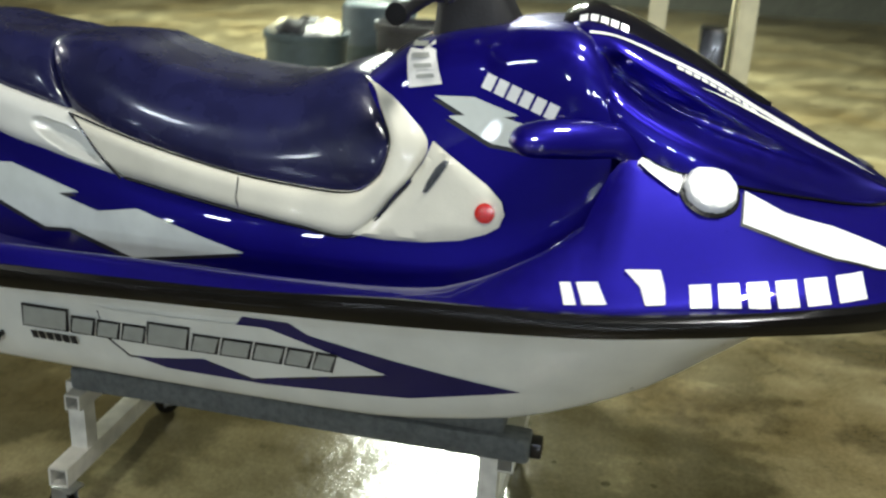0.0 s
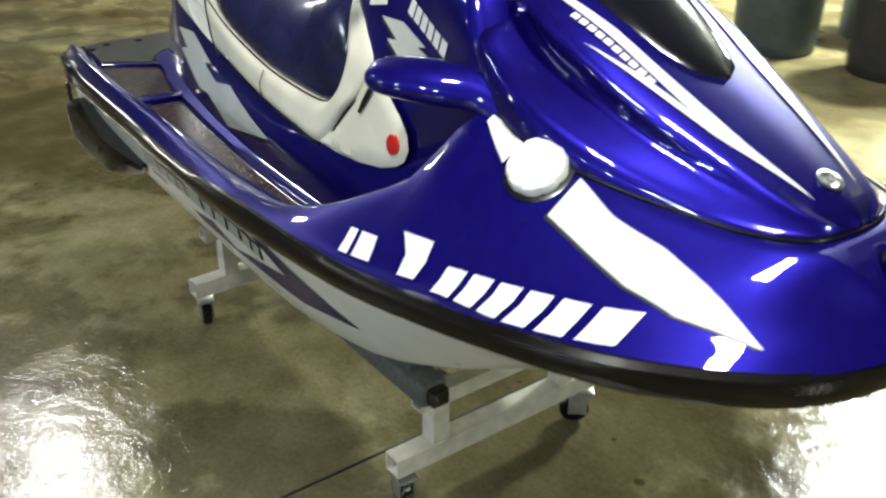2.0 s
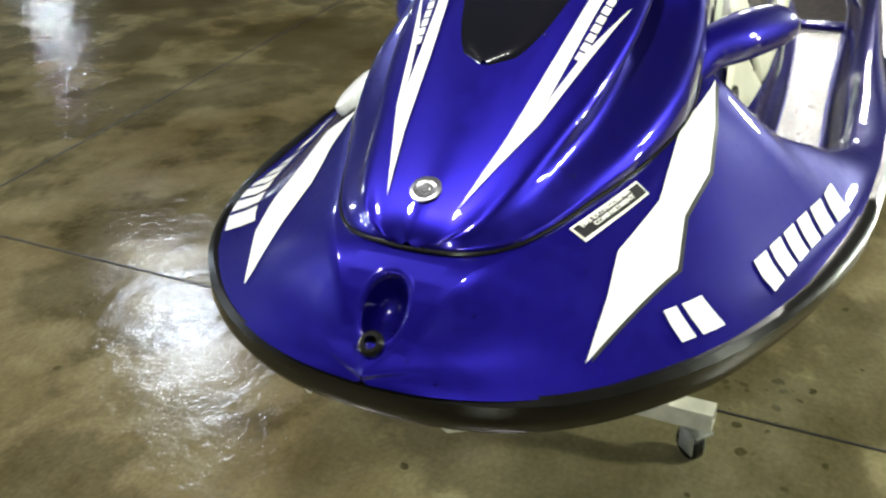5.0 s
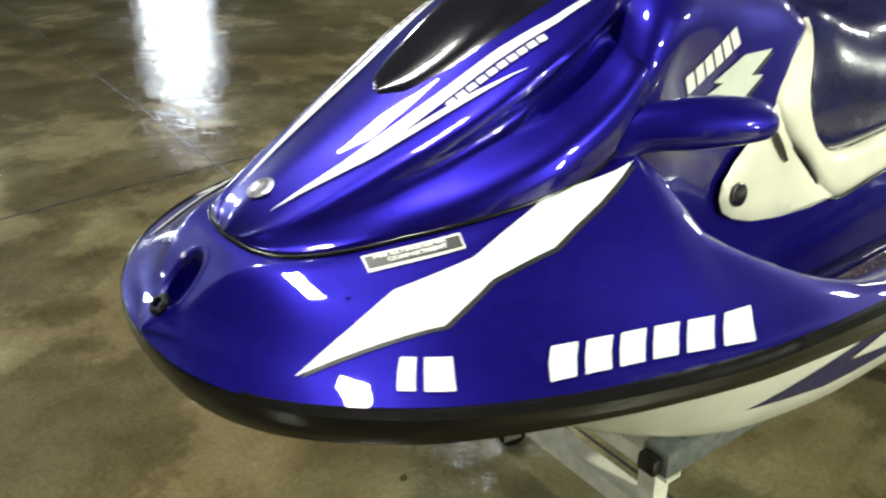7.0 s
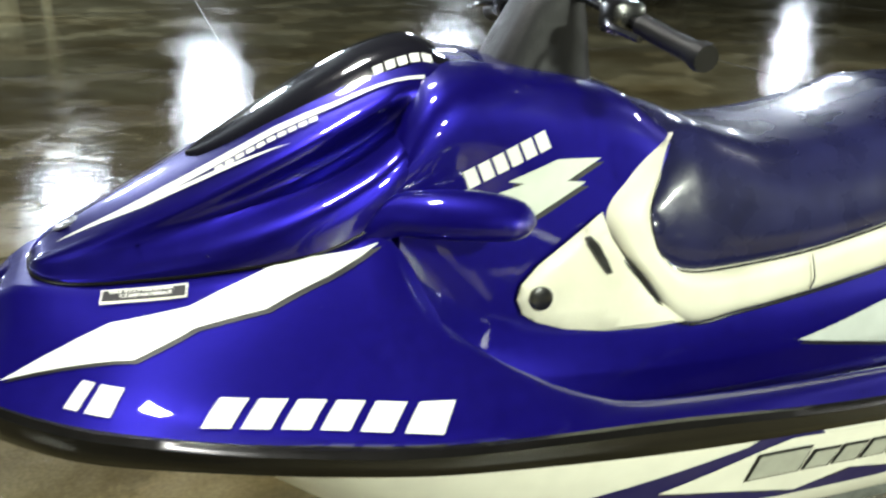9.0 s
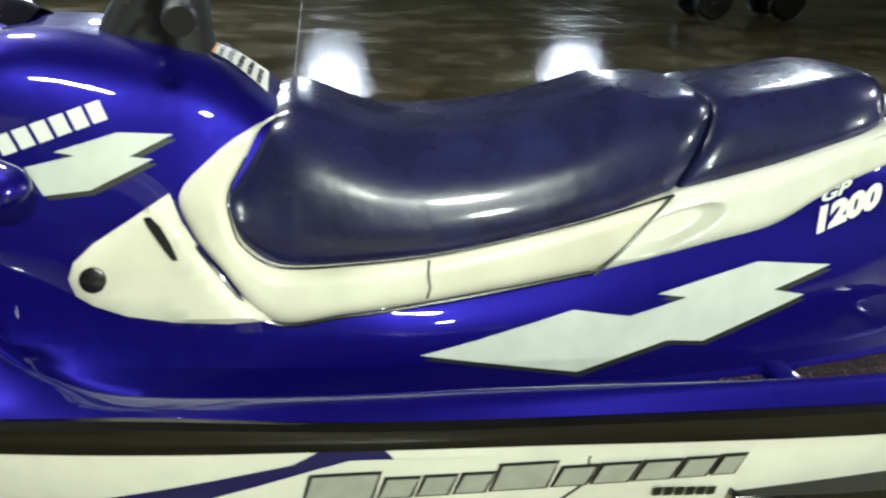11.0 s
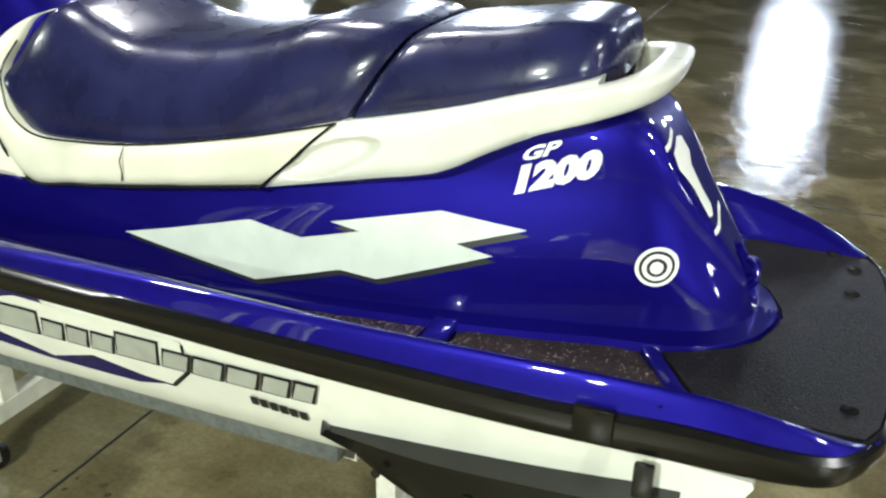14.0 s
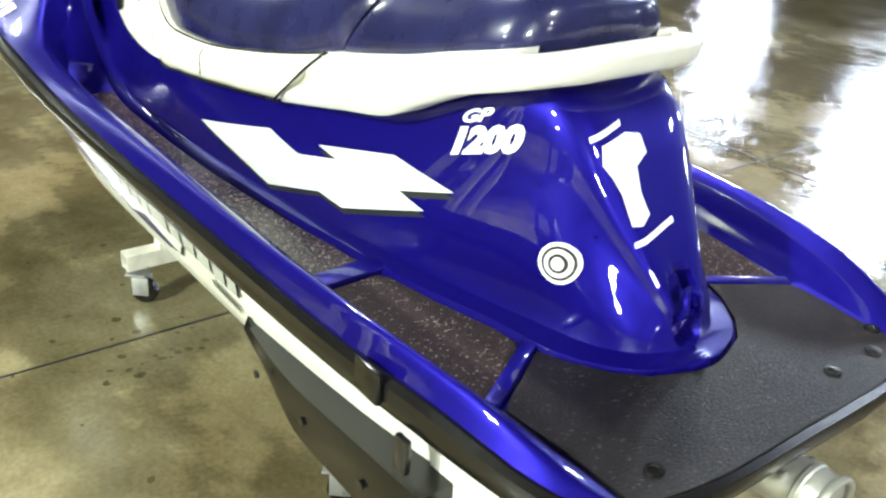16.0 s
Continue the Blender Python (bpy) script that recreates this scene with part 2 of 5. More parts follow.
# ---------------------------------------------------------------- mesh helpers
def smooth(rows):
    """Monotone cubic through rows (x, value...); returns f(x) -> value or tuple."""
    rows = sorted(rows)
    xs = np.array([r[0] for r in rows], float)
    out = []
    for k in range(1, len(rows[0])):
        ys = np.array([r[k] for r in rows], float)
        h = np.diff(xs)
        d = np.diff(ys) / h
        m = np.zeros(len(xs))
        m[0], m[-1] = d[0], d[-1]
        for i in range(1, len(xs) - 1):
            if d[i - 1] * d[i] > 0:
                w1, w2 = 2 * h[i] + h[i - 1], h[i] + 2 * h[i - 1]
                m[i] = (w1 + w2) / (w1 / d[i - 1] + w2 / d[i])
        out.append((ys, m))

    def f(x):
        x = min(max(x, xs[0]), xs[-1])
        i = int(min(max(np.searchsorted(xs, x) - 1, 0), len(xs) - 2))
        h = xs[i + 1] - xs[i]
        s = (x - xs[i]) / h
        v = []
        for ys, m in out:
            v.append(float((1 + 2 * s) * (1 - s) ** 2 * ys[i] + s * (1 - s) ** 2 * h * m[i] + s * s * (3 - 2 * s) * ys[i + 1] + s * s * (s - 1) * h * m[i + 1]))
        return v[0] if len(v) == 1 else tuple(v)

    return f


def catmull(pts, per=6, closed=False):
    pts = [Vector(p) for p in pts]
    n, res = len(pts), []
    last = n if closed else n - 1
    for i in range(last):
        p1, p2 = pts[i], pts[(i + 1) % n]
        p0 = pts[(i - 1) % n] if closed or i > 0 else p1 * 2 - p2
        p3 = pts[(i + 2) % n] if closed or i + 2 < n else p2 * 2 - p1
        for k in range(per):
            s = k / per
            res.append(0.5 * (2 * p1 + (p2 - p0) * s + (2 * p0 - 5 * p1 + 4 * p2 - p3) * s * s + (3 * p1 - p0 - 3 * p2 + p3) * s ** 3))
    if not closed:
        res.append(pts[-1])
    return res


def grid_mesh(rows, close_u=False, close_v=False, cap=False):
    bm = bmesh.new()
    vs = [[bm.verts.new(p) for p in r] for r in rows]
    nu, nv = len(vs), len(vs[0])
    for i in range(nu if close_u else nu - 1):
        for j in range(nv if close_v else nv - 1):
            a, b, c, d = vs[i][j], vs[i][(j + 1) % nv], vs[(i + 1) % nu][(j + 1) % nv], vs[(i + 1) % nu][j]
            try:
                bm.faces.new((a, b, c, d))
            except ValueError:
                pass
    if cap:
        for r in (vs[0], vs[-1]):
            try:
                bm.faces.new(r)
            except ValueError:
                pass
    bmesh.ops.remove_doubles(bm, verts=bm.verts, dist=1e-5)
    bmesh.ops.recalc_face_normals(bm, faces=bm.faces)
    return bm


def part(name, bm, material, parent=None, label="", flat=False, angle=40):
    me = bpy.data.meshes.new(name)
    bm.to_mesh(me)
    bm.free()
    me.materials.append(material)
    me.shade_smooth()
    if flat:
        me.shade_flat()
    else:
        me.set_sharp_from_angle(angle=radians(angle))
    ob = new(name, me)
    if parent is not None:
        ob.parent = parent
    if label:
        ob["label"] = label
    return ob


def thing(name, label, category, group="", kind="", at=(0, 0, 0)):
    ob = new(name)
    ob.matrix_world = Matrix.Translation(at)
    ob.empty_display_size = 0.1
    return tagged(ob, label, category, group, kind)


def box(sx, sy, sz, at=(0, 0, 0), bevel=0.0, rot=None, seg=2):
    bm = bmesh.new()
    bmesh.ops.create_cube(bm, size=1)
    bmesh.ops.scale(bm, vec=(sx, sy, sz), verts=bm.verts)
    if bevel:
        bmesh.ops.bevel(bm, geom=bm.edges[:], offset=bevel, segments=seg, affect="EDGES", profile=0.5)
    if rot is not None:
        bmesh.ops.transform(bm, matrix=rot, verts=bm.verts)
    bmesh.ops.translate(bm, vec=at, verts=bm.verts)
    return bm


def tube(path, radius, seg=12, flat=1.0, caps=True, up=(0, 0, 1)):
    """A tube along points; radius a number or one per point; flat squeezes it across."""
    path = [Vector(p) for p in path]
    rows = []
    for i, p in enumerate(path):
        d = (path[min(i + 1, len(path) - 1)] - path[max(i - 1, 0)]).normalized()
        u = Vector(up)
        side = d.cross(u)
        side = side.normalized() if side.length > 1e-4 else Vector((1, 0, 0))
        top = side.cross(d).normalized()
        r = radius[i] if isinstance(radius, (list, tuple)) else radius
        rows.append([p + (side * math.cos(a) * flat + top * math.sin(a)) * r for a in (2 * math.pi * k / seg for k in range(seg))])
    return grid_mesh(rows, close_v=True, cap=caps)


def lathe(profile, seg=24, at=(0, 0, 0), turn=None):
    """Profile of (radius, height) turned about z."""
    rows = [[Vector((r * math.cos(a), r * math.sin(a), h)) for a in (2 * math.pi * k / seg for k in range(seg))] for r, h in profile]
    bm = grid_mesh(rows, close_v=True, cap=True)
    if turn is not None:
        bmesh.ops.transform(bm, matrix=turn, verts=bm.verts)
    bmesh.ops.translate(bm, vec=at, verts=bm.verts)
    return bm


def mirrored(bm):
    for v in bm.verts:
        v.co.y = -v.co.y
    bmesh.ops.reverse_faces(bm, faces=bm.faces[:])
    return bm


def merge(*bms):
    me = bpy.data.meshes.new("tmp")
    out = bmesh.new()
    for b in bms:
        b.to_mesh(me)
        out.from_mesh(me)
        b.free()
    bpy.data.meshes.remove(me)
    return out


from mathutils.bvhtree import BVHTree
from mathutils.geometry import delaunay_2d_cdt


def tree_of(*obs):
    verts, polys = [], []
    for ob in obs:
        base = len(verts)
        verts += [v.co.copy() for v in ob.data.vertices]
        polys += [[base + i for i in p.vertices] for p in ob.data.polygons]
    return BVHTree.FromPolygons(verts, polys)


def decal(poly, tree, axis="y", side=1, lift=0.0018, fine=0.025, thick=0.0, bulge=0.0, reach=2.0):
    """A thin sheet of the outline poly laid onto the surface: axis y takes (x, z) points, axis z takes (x, y) points."""
    bm = bmesh.new()
    ring = []
    for k, p in enumerate(poly):
        a, b = Vector(p), Vector(poly[(k + 1) % len(poly)])
        n = max(1, math.ceil((b - a).length / fine))
        ring += [a.lerp(b, q / n) for q in range(n)]
    xs, ys = [p[0] for p in ring], [p[1] for p in ring]

    def inside(x, y):
        hit = False
        for k, a in enumerate(ring):
            b = ring[k - 1]
            if (a[1] > y) != (b[1] > y) and x < (b[0] - a[0]) * (y - a[1]) / (b[1] - a[1]) + a[0]:
                hit = not hit
        return hit

    pts = list(ring)
    gx = np.arange(min(xs) + fine * 0.5, max(xs), fine)
    gy = np.arange(min(ys) + fine * 0.5, max(ys), fine)
    for x in gx:
        for y in gy:
            if inside(x, y) and min((Vector((x, y)) - r).length for r in ring) > fine * 0.35:
                pts.append(Vector((x, y)))
    m = len(ring)
    co, _, tris, *_ = delaunay_2d_cdt(pts, [(k, (k + 1) % m) for k in range(m)], [], 1, 1e-6)
    spot = (lambda p: (p[0], 0, p[1])) if axis == "y" else (lambda p: (p[0], p[1], 0)) if axis == "z" else (lambda p: (0, p[0], p[1]))
    vs = [bm.verts.new(spot(p)) for p in co]
    for t in tris:
        bm.faces.new([vs[k] for k in t])
    edge = {v for e in bm.edges if e.is_boundary for v in e.verts}
    for v in list(bm.verts):
        if axis == "y":
            o, d = Vector((v.co.x, side * reach, v.co.z)), Vector((0, -side, 0))
        elif axis == "z":
            o, d = Vector((v.co.x, v.co.y, 3.0)), Vector((0, 0, -1))
        else:
            o, d = Vector((-2.0, v.co.y, v.co.z)), Vector((1, 0, 0))
        hit, normal, _, _ = tree.ray_cast(o, d)
        if hit is None:
            hit, normal, _, _ = tree.find_nearest(v.co + (Vector((0, side * 0.4, 0)) if axis == "y" else Vector((0, 0, 0.9)) if axis == "z" else Vector((0.2, 0, 0))))
        if normal.dot(d) > 0:
            normal = -normal
        v.co = hit + normal * (lift + (0 if v in edge else bulge))
    bmesh.ops.recalc_face_normals(bm, faces=bm.faces[:])
    ref = Vector((0, side, 0)) if axis == "y" else Vector((0, 0, 1)) if axis == "z" else Vector((-1, 0, 0))
    if sum((f.normal.dot(ref) * f.calc_area() for f in bm.faces)) < 0:
        bmesh.ops.reverse_faces(bm, faces=bm.faces[:])
    if thick:
        geom = bmesh.ops.extrude_face_region(bm, geom=bm.faces[:])
        moved = [g for g in geom["geom"] if isinstance(g, bmesh.types.BMVert)]
        bmesh.ops.translate(bm, vec=ref * thick, verts=moved)
        bmesh.ops.recalc_face_normals(bm, faces=bm.faces[:])
    return bm


# ---------------------------------------------------------------- watercraft: lines
craft = thing("personal_watercraft", "blue and white two-seat personal watercraft resting on a wheeled cart", "watercraft")

hood_y = smooth([(2.03, 0.10), (2.05, 0.17), (2.086, 0.215), (2.134, 0.24), (2.19, 0.258), (2.25, 0.267), (2.32, 0.271), (2.456, 0.246), (2.574, 0.196), (2.657, 0.160), (2.715, 0.124), (2.738, 0.099), (2.751, 0.072), (2.758, 0.036), (2.760, 0.0)])
hood_e = smooth([(2.03, 1.29), (2.05, 1.254), (2.082, 1.203), (2.154, 1.127), (2.2, 1.084), (2.24, 1.060), (2.318, 1.040), (2.456, 1.017), (2.574, 0.998), (2.657, 0.987), (2.719, 0.983), (2.76, 0.984)])
hood_c = smooth([(2.03, 1.290), (2.05, 1.303), (2.085, 1.317), (2.15, 1.304), (2.3, 1.240), (2.46, 1.154), (2.58, 1.094), (2.695, 1.036), (2.735, 1.013), (2.753, 0.997), (2.760, 0.987)])
half_beam = smooth([(0.03, 0.345), (0.05, 0.385), (0.085, 0.425), (0.143, 0.45), (0.215, 0.466), (0.34, 0.485), (0.5, 0.507), (0.75, 0.525), (1.08, 0.543), (1.5, 0.572), (1.8, 0.584), (2.15, 0.569),
                    (2.41, 0.525), (2.66, 0.43), (2.78, 0.337), (2.85, 0.245), (2.888, 0.15), (2.902, 0.07), (2.906, 0.0)])
bump_top = smooth([(0.0, 0.70), (0.06, 0.705), (0.15, 0.717), (0.3, 0.735), (0.5, 0.742), (0.75, 0.752), (1.08, 0.765), (1.5, 0.79), (1.87, 0.822), (2.18, 0.83), (2.45, 0.85), (2.62, 0.862), (2.75, 0.866), (2.905, 0.86)])
bump_low = smooth([(0.0, 0.652), (0.2, 0.668), (0.5, 0.687), (0.74, 0.697), (1.0, 0.711), (1.33, 0.736), (1.7, 0.76), (1.98, 0.776), (2.18, 0.788), (2.37, 0.803), (2.54, 0.813), (2.75, 0.812), (2.905, 0.802)])
crest = smooth([(0.03, 0.335, 0.70), (0.06, 0.368, 0.708), (0.1, 0.396, 0.724), (0.16, 0.414, 0.745), (0.28, 0.439, 0.772), (0.5, 0.471, 0.786), (0.8, 0.492, 0.791), (1.26, 0.513, 0.80), (1.7, 0.535, 0.815), (1.95, 0.535, 0.832), (2.17, 0.513, 0.84),
                (2.33, 0.475, 0.852), (2.515, 0.425, 0.872), (2.66, 0.34, 0.895), (2.78, 0.245, 0.895), (2.86, 0.14, 0.882), (2.905, 0.0, 0.865)])
rail_in = smooth([(0.03, 0.334, 0.699), (0.06, 0.356, 0.706), (0.1, 0.376, 0.720), (0.16, 0.397, 0.742), (0.28, 0.424, 0.768), (0.5, 0.456, 0.784), (0.8, 0.476, 0.789), (1.26, 0.486, 0.80), (1.7, 0.50, 0.812), (1.87, 0.50, 0.825), (1.97, 0.478, 0.85),
                  (2.07, 0.445, 0.893), (2.15, 0.41, 0.925), (2.21, 0.385, 0.935), (2.39, 0.335, 0.925), (2.51, 0.33, 0.925), (2.607, 0.29, 0.928), (2.7, 0.225, 0.935), (2.8, 0.15, 0.915), (2.87, 0.08, 0.887), (2.905, 0, 0.87)])
edge = smooth([(0.03, 0.333, 0.697), (0.06, 0.350, 0.703), (0.1, 0.356, 0.710), (0.16, 0.374, 0.725), (0.28, 0.403, 0.750), (0.465, 0.435, 0.765), (0.67, 0.453, 0.773), (1.26, 0.466, 0.785), (1.7, 0.482, 0.80), (1.87, 0.482, 0.815), (1.97, 0.462, 0.84),
               (2.07, 0.42, 0.893), (2.15, 0.365, 0.95), (2.21, 0.295, 1.0), (2.39, 0.262, 0.982), (2.51, 0.24, 0.982), (2.64, 0.195, 0.970), (2.75, 0.12, 0.957), (2.85, 0.05, 0.905), (2.905, 0, 0.872)])
floor_z = smooth([(0.08, 0.695), (0.7, 0.69), (1.0, 0.68), (1.5, 0.67), (1.8, 0.675), (1.95, 0.71), (2.05, 0.78), (2.15, 0.90), (2.21, 0.985), (2.39, 0.972), (2.64, 0.965), (2.75, 0.955), (2.85, 0.905), (2.905, 0.872)])
foot_rim = smooth([(0.198, 0.0), (0.203, 0.03), (0.229, 0.10), (0.271, 0.147), (0.329, 0.186), (0.378, 0.20), (0.455, 0.21), (0.577, 0.241), (0.712, 0.267), (0.85, 0.278), (1.0, 0.292), (1.4, 0.316), (1.9, 0.326), (2.1, 0.315), (2.21, 0.29), (2.39, 0.242), (2.64, 0.172), (2.75, 0.102), (2.85, 0.047), (2.905, 0)])
ped_foot = smooth([(0.232, 0.0), (0.24, 0.035), (0.262, 0.085), (0.31, 0.132), (0.44, 0.172), (0.577, 0.206), (0.72, 0.235), (1.0, 0.272), (1.4, 0.30), (1.9, 0.31), (2.1, 0.30), (2.21, 0.285), (2.39, 0.24), (2.64, 0.17), (2.75, 0.10), (2.85, 0.045), (2.905, 0)])
ped_mid = smooth([(0.232, 0.0), (0.242, 0.03), (0.265, 0.077), (0.31, 0.116), (0.4, 0.152), (0.62, 0.206), (0.9, 0.245), (1.13, 0.272), (1.41, 0.292), (1.66, 0.285), (1.94, 0.272), (2.1, 0.272), (2.21, 0.26), (2.39, 0.20), (2.64, 0.13), (2.75, 0.08), (2.85, 0.03), (2.905, 0)])
ped_up = smooth([(0.232, 0.0), (0.265, 0.05), (0.33, 0.09), (0.41, 0.13), (0.5, 0.158), (0.8, 0.195), (1.1, 0.225), (1.5, 0.225), (1.7, 0.222), (1.81, 0.226), (1.95, 0.234), (2.05, 0.245), (2.12, 0.254), (2.2, 0.258), (2.39, 0.15), (2.64, 0.1), (2.75, 0.06), (2.85, 0.02), (2.905, 0)])
ped_top = smooth([(0.196, 0.70), (0.225, 0.716), (0.236, 0.745), (0.28, 0.818), (0.356, 0.930), (0.41, 1.015), (0.455, 1.072), (0.50, 1.085), (0.8, 1.03), (1.1, 1.0), (1.45, 1.0), (1.56, 1.115), (1.64, 1.17), (1.72, 1.232), (1.82, 1.264), (1.90, 1.280), (1.98, 1.296), (2.05, 1.298),
                  (2.10, 1.284), (2.15, 1.225), (2.2, 1.12), (2.39, 0.985), (2.64, 0.982), (2.76, 0.980), (2.80, 0.961), (2.85, 0.914), (2.905, 0.873)])


STATIONS = [0.03, 0.038, 0.047, 0.06, 0.075, 0.09, 0.105, 0.12, 0.14, 0.155, 0.17, 0.185, 0.197, 0.1995, 0.203, 0.21, 0.22, 0.232, 0.236, 0.242, 0.25, 0.262, 0.28, 0.31, 0.35, 0.39, 0.43, 0.48] + [0.54 + 0.06 * i for i in range(20)] + \
           [1.72 + 0.035 * i for i in range(20)] + [2.42 + 0.04 * i for i in range(9)] + [2.775, 2.80, 2.82, 2.84, 2.855, 2.87, 2.88, 2.888, 2.895, 2.9, 2.9045]


def deck_section(x):
    hb, bt = half_beam(x), bump_top(x)
    cy, cz = crest(x)
    ry, rz = rail_in(x)
    ey, ez = edge(x)
    zf = floor_z(x)
    zt = ped_top(x)
    near = min(1.0, max(0.0, (x - 2.15) / 0.06)) * min(1.0, max(0.0, (2.86 - x) / 0.10))
    ey += near * min(1.0, max(0.0, (2.73 - x) / 0.07)) * (hood_y(min(x, 2.7)) + 0.004 - ey)
    ez += near * (hood_e(x) - 0.006 - ez)
    if near > 0 and ry < cy - 0.01:
        chord = cz + (ez - cz) * (cy - ry) / max(0.02, cy - ey)
        rz += near * (chord + 0.003 - rz)
    f0, f1, f2 = ped_foot(x), ped_mid(x), ped_up(x)
    well = max(0.0, ez - zf)
    rim = foot_rim(x)
    lift = 1.0 if rim > 0.001 else 0.0
    s1 = min(0.03, 0.4 * well)
    fo = max(f0 + 0.002, foot_rim(x) + 0.002, ey - s1)
    h1, h2 = min(0.83, zf + (zt - zf) * 0.45), min(0.95 if x < 1.5 else 0.95 + 0.13 * min(1, (x - 1.5) / 0.25), zf + (zt - zf) * 0.75)
    h2 = max(h2, h1 + 0.001)
    ty = f2 * (0.8 if x <= 1.5 else 0.74 + 0.13 * min(1.0, max(0.0, (x - 1.86) / 0.18)))
    tz = zt - 0.3 * (zt - h2) * (0.42 if x > 1.5 else 0.2)
    lower = catmull([(x, hb - 0.02, bt), (x, cy, cz), (x, ry, rz), (x, ey, ez)], 4)
    well_pts = [Vector((x, fo, zf + 0.25 * well)), Vector((x, max(rim + 0.008, fo - 0.012), zf)), Vector((x, min(rim + 0.005 * lift, 0.5 * (rim + fo)), zf)), Vector((x, min(rim, fo - 0.001), zf + 0.015 * lift))]
    upper = catmull([(x, max(0, f0 - 0.001), zf + 0.022 * lift), (x, f1, h1), (x, f2, h2), (x, ty, tz), (x, 0, zt)], 5)
    if rim < 0.001:
        upper = [Vector((x, p.y, zf)) for p in upper]
    inner = well_pts + upper
    k = min(1.0, max(0.0, (x - 2.18) / 0.06))
    k = k * k * (3 - 2 * k)
    n = len(inner)
    for i in range(n):
        f = (i + 1) / n
        inner[i] = inner[i].lerp(Vector((x, ey * (1 - f), ez + (zt - ez) * math.sin(f * math.pi / 2))), k)
    return lower + inner


deck_rows = []
for x in STATIONS:
    half = deck_section(x)
    deck_rows.append([Vector((p.x, -p.y, p.z)) for p in half[:-1]] + [half[-1]] + [p for p in reversed(half[:-1])])
deck_bm = grid_mesh(deck_rows)


def sink(bm, lo, hi, centre, size, axes, push, cuts):
    """Press a rounded recess into the mesh: size and axes give its outline, push the way and depth."""
    lo, hi, centre, push = Vector(lo), Vector(hi), Vector(centre), Vector(push)
    inside = {v for v in bm.verts if all(lo[k] < v.co[k] < hi[k] for k in range(3))}
    bmesh.ops.subdivide_edges(bm, edges=[e for e in bm.edges if e.verts[0] in inside and e.verts[1] in inside], cuts=cuts, use_grid_fill=True)
    for v in bm.verts:
        if all(lo[k] < v.co[k] < hi[k] for k in range(3)):
            u, w = [(v.co[k] - centre[k]) / r for k, r in zip(axes, size)]
            v.co += push * min(1.0, 2.2 * max(0.0, 1 - u ** 4 - w ** 4))
    bmesh.ops.recalc_face_normals(bm, faces=bm.faces[:])


RECESS = (2.832, 0.037, 0.033)
bow_tree = BVHTree.FromBMesh(deck_bm)


def open_recess(bm, cx, a, b):
    """Cut the oval opening of the bow recess out of the deck skin."""
    near = {v for v in bm.verts if abs(v.co.x - cx) < 0.06 and abs(v.co.y) < 0.07 and v.co.z > 0.8}
    bmesh.ops.subdivide_edges(bm, edges=[e for e in bm.edges if e.verts[0] in near and e.verts[1] in near], cuts=7, use_grid_fill=True)
    inside = [f for f in bm.faces if f.calc_center_median().z > 0.8 and ((f.calc_center_median().x - cx) / a) ** 2 + (f.calc_center_median().y / b) ** 2 < 0.95]
    bmesh.ops.delete(bm, geom=inside, context="FACES")
    bmesh.ops.recalc_face_normals(bm, faces=bm.faces[:])


open_recess(deck_bm, *RECESS)
sink(deck_bm, (0.17, -0.10, 0.70), (0.36, 0.10, 0.90), (0.23, 0.002, 0.772), (0.032, 0.056), (1, 2), (0.034, 0, 0), 4)
deck = part("deck", deck_bm, BLUE, craft, "glossy deep blue moulded deck", angle=50)

# lower hull
chine = smooth([(0.08, 0.40, 0.50), (1.2, 0.425, 0.495), (1.7, 0.43, 0.498), (2.0, 0.42, 0.53), (2.25, 0.37, 0.60), (2.45, 0.29, 0.70), (2.6, 0.21, 0.775), (2.75, 0.12, 0.815), (2.88, 0.0, 0.825)])
keel_z = smooth([(0.08, 0.40), (1.7, 0.385), (2.1, 0.42), (2.4, 0.53), (2.6, 0.66), (2.75, 0.76), (2.88, 0.82)])
hull_inset = smooth([(0.1, 0.05), (0.9, 0.056), (1.3, 0.075), (1.6, 0.095), (1.9, 0.088), (2.1, 0.08), (2.9, 0.08)])
hull_rows = []
for i in range(45):
    x = 0.235 + 2.645 * math.sin(0.5 * math.pi * i / 44)
    hb, bl = half_beam(min(x, 2.9)), bump_low(x)
    cy, cz = chine(x)
    ins = min(hull_inset(x), hb * 0.4)
    hy = max(hb - ins, cy)
    half = [Vector((x, max(hb - 0.02, 0), bl + 0.012)), Vector((x, hy + 0.01, bl + 0.004)), Vector((x, hy, bl - 0.012))]
    for k in range(1, 6):
        f = k / 5
        half.append(Vector((x, hy + (cy - hy) * f ** 1.4, (bl - 0.012) + (cz - bl + 0.012) * f)))
    half += [Vector((x, cy - 0.012 * min(1, cy / 0.1), cz - 0.012)), Vector((x, cy * 0.5, cz + (keel_z(x) - cz) * 0.55)), Vector((x, 0, keel_z(x)))]
    hull_rows.append([Vector((p.x, -p.y, p.z)) for p in half[:-1]] + [half[-1]] + list(reversed(half[:-1])))
hull = part("hull", grid_mesh(hull_rows, cap=True), WHITE, craft, "white lower hull", angle=35)


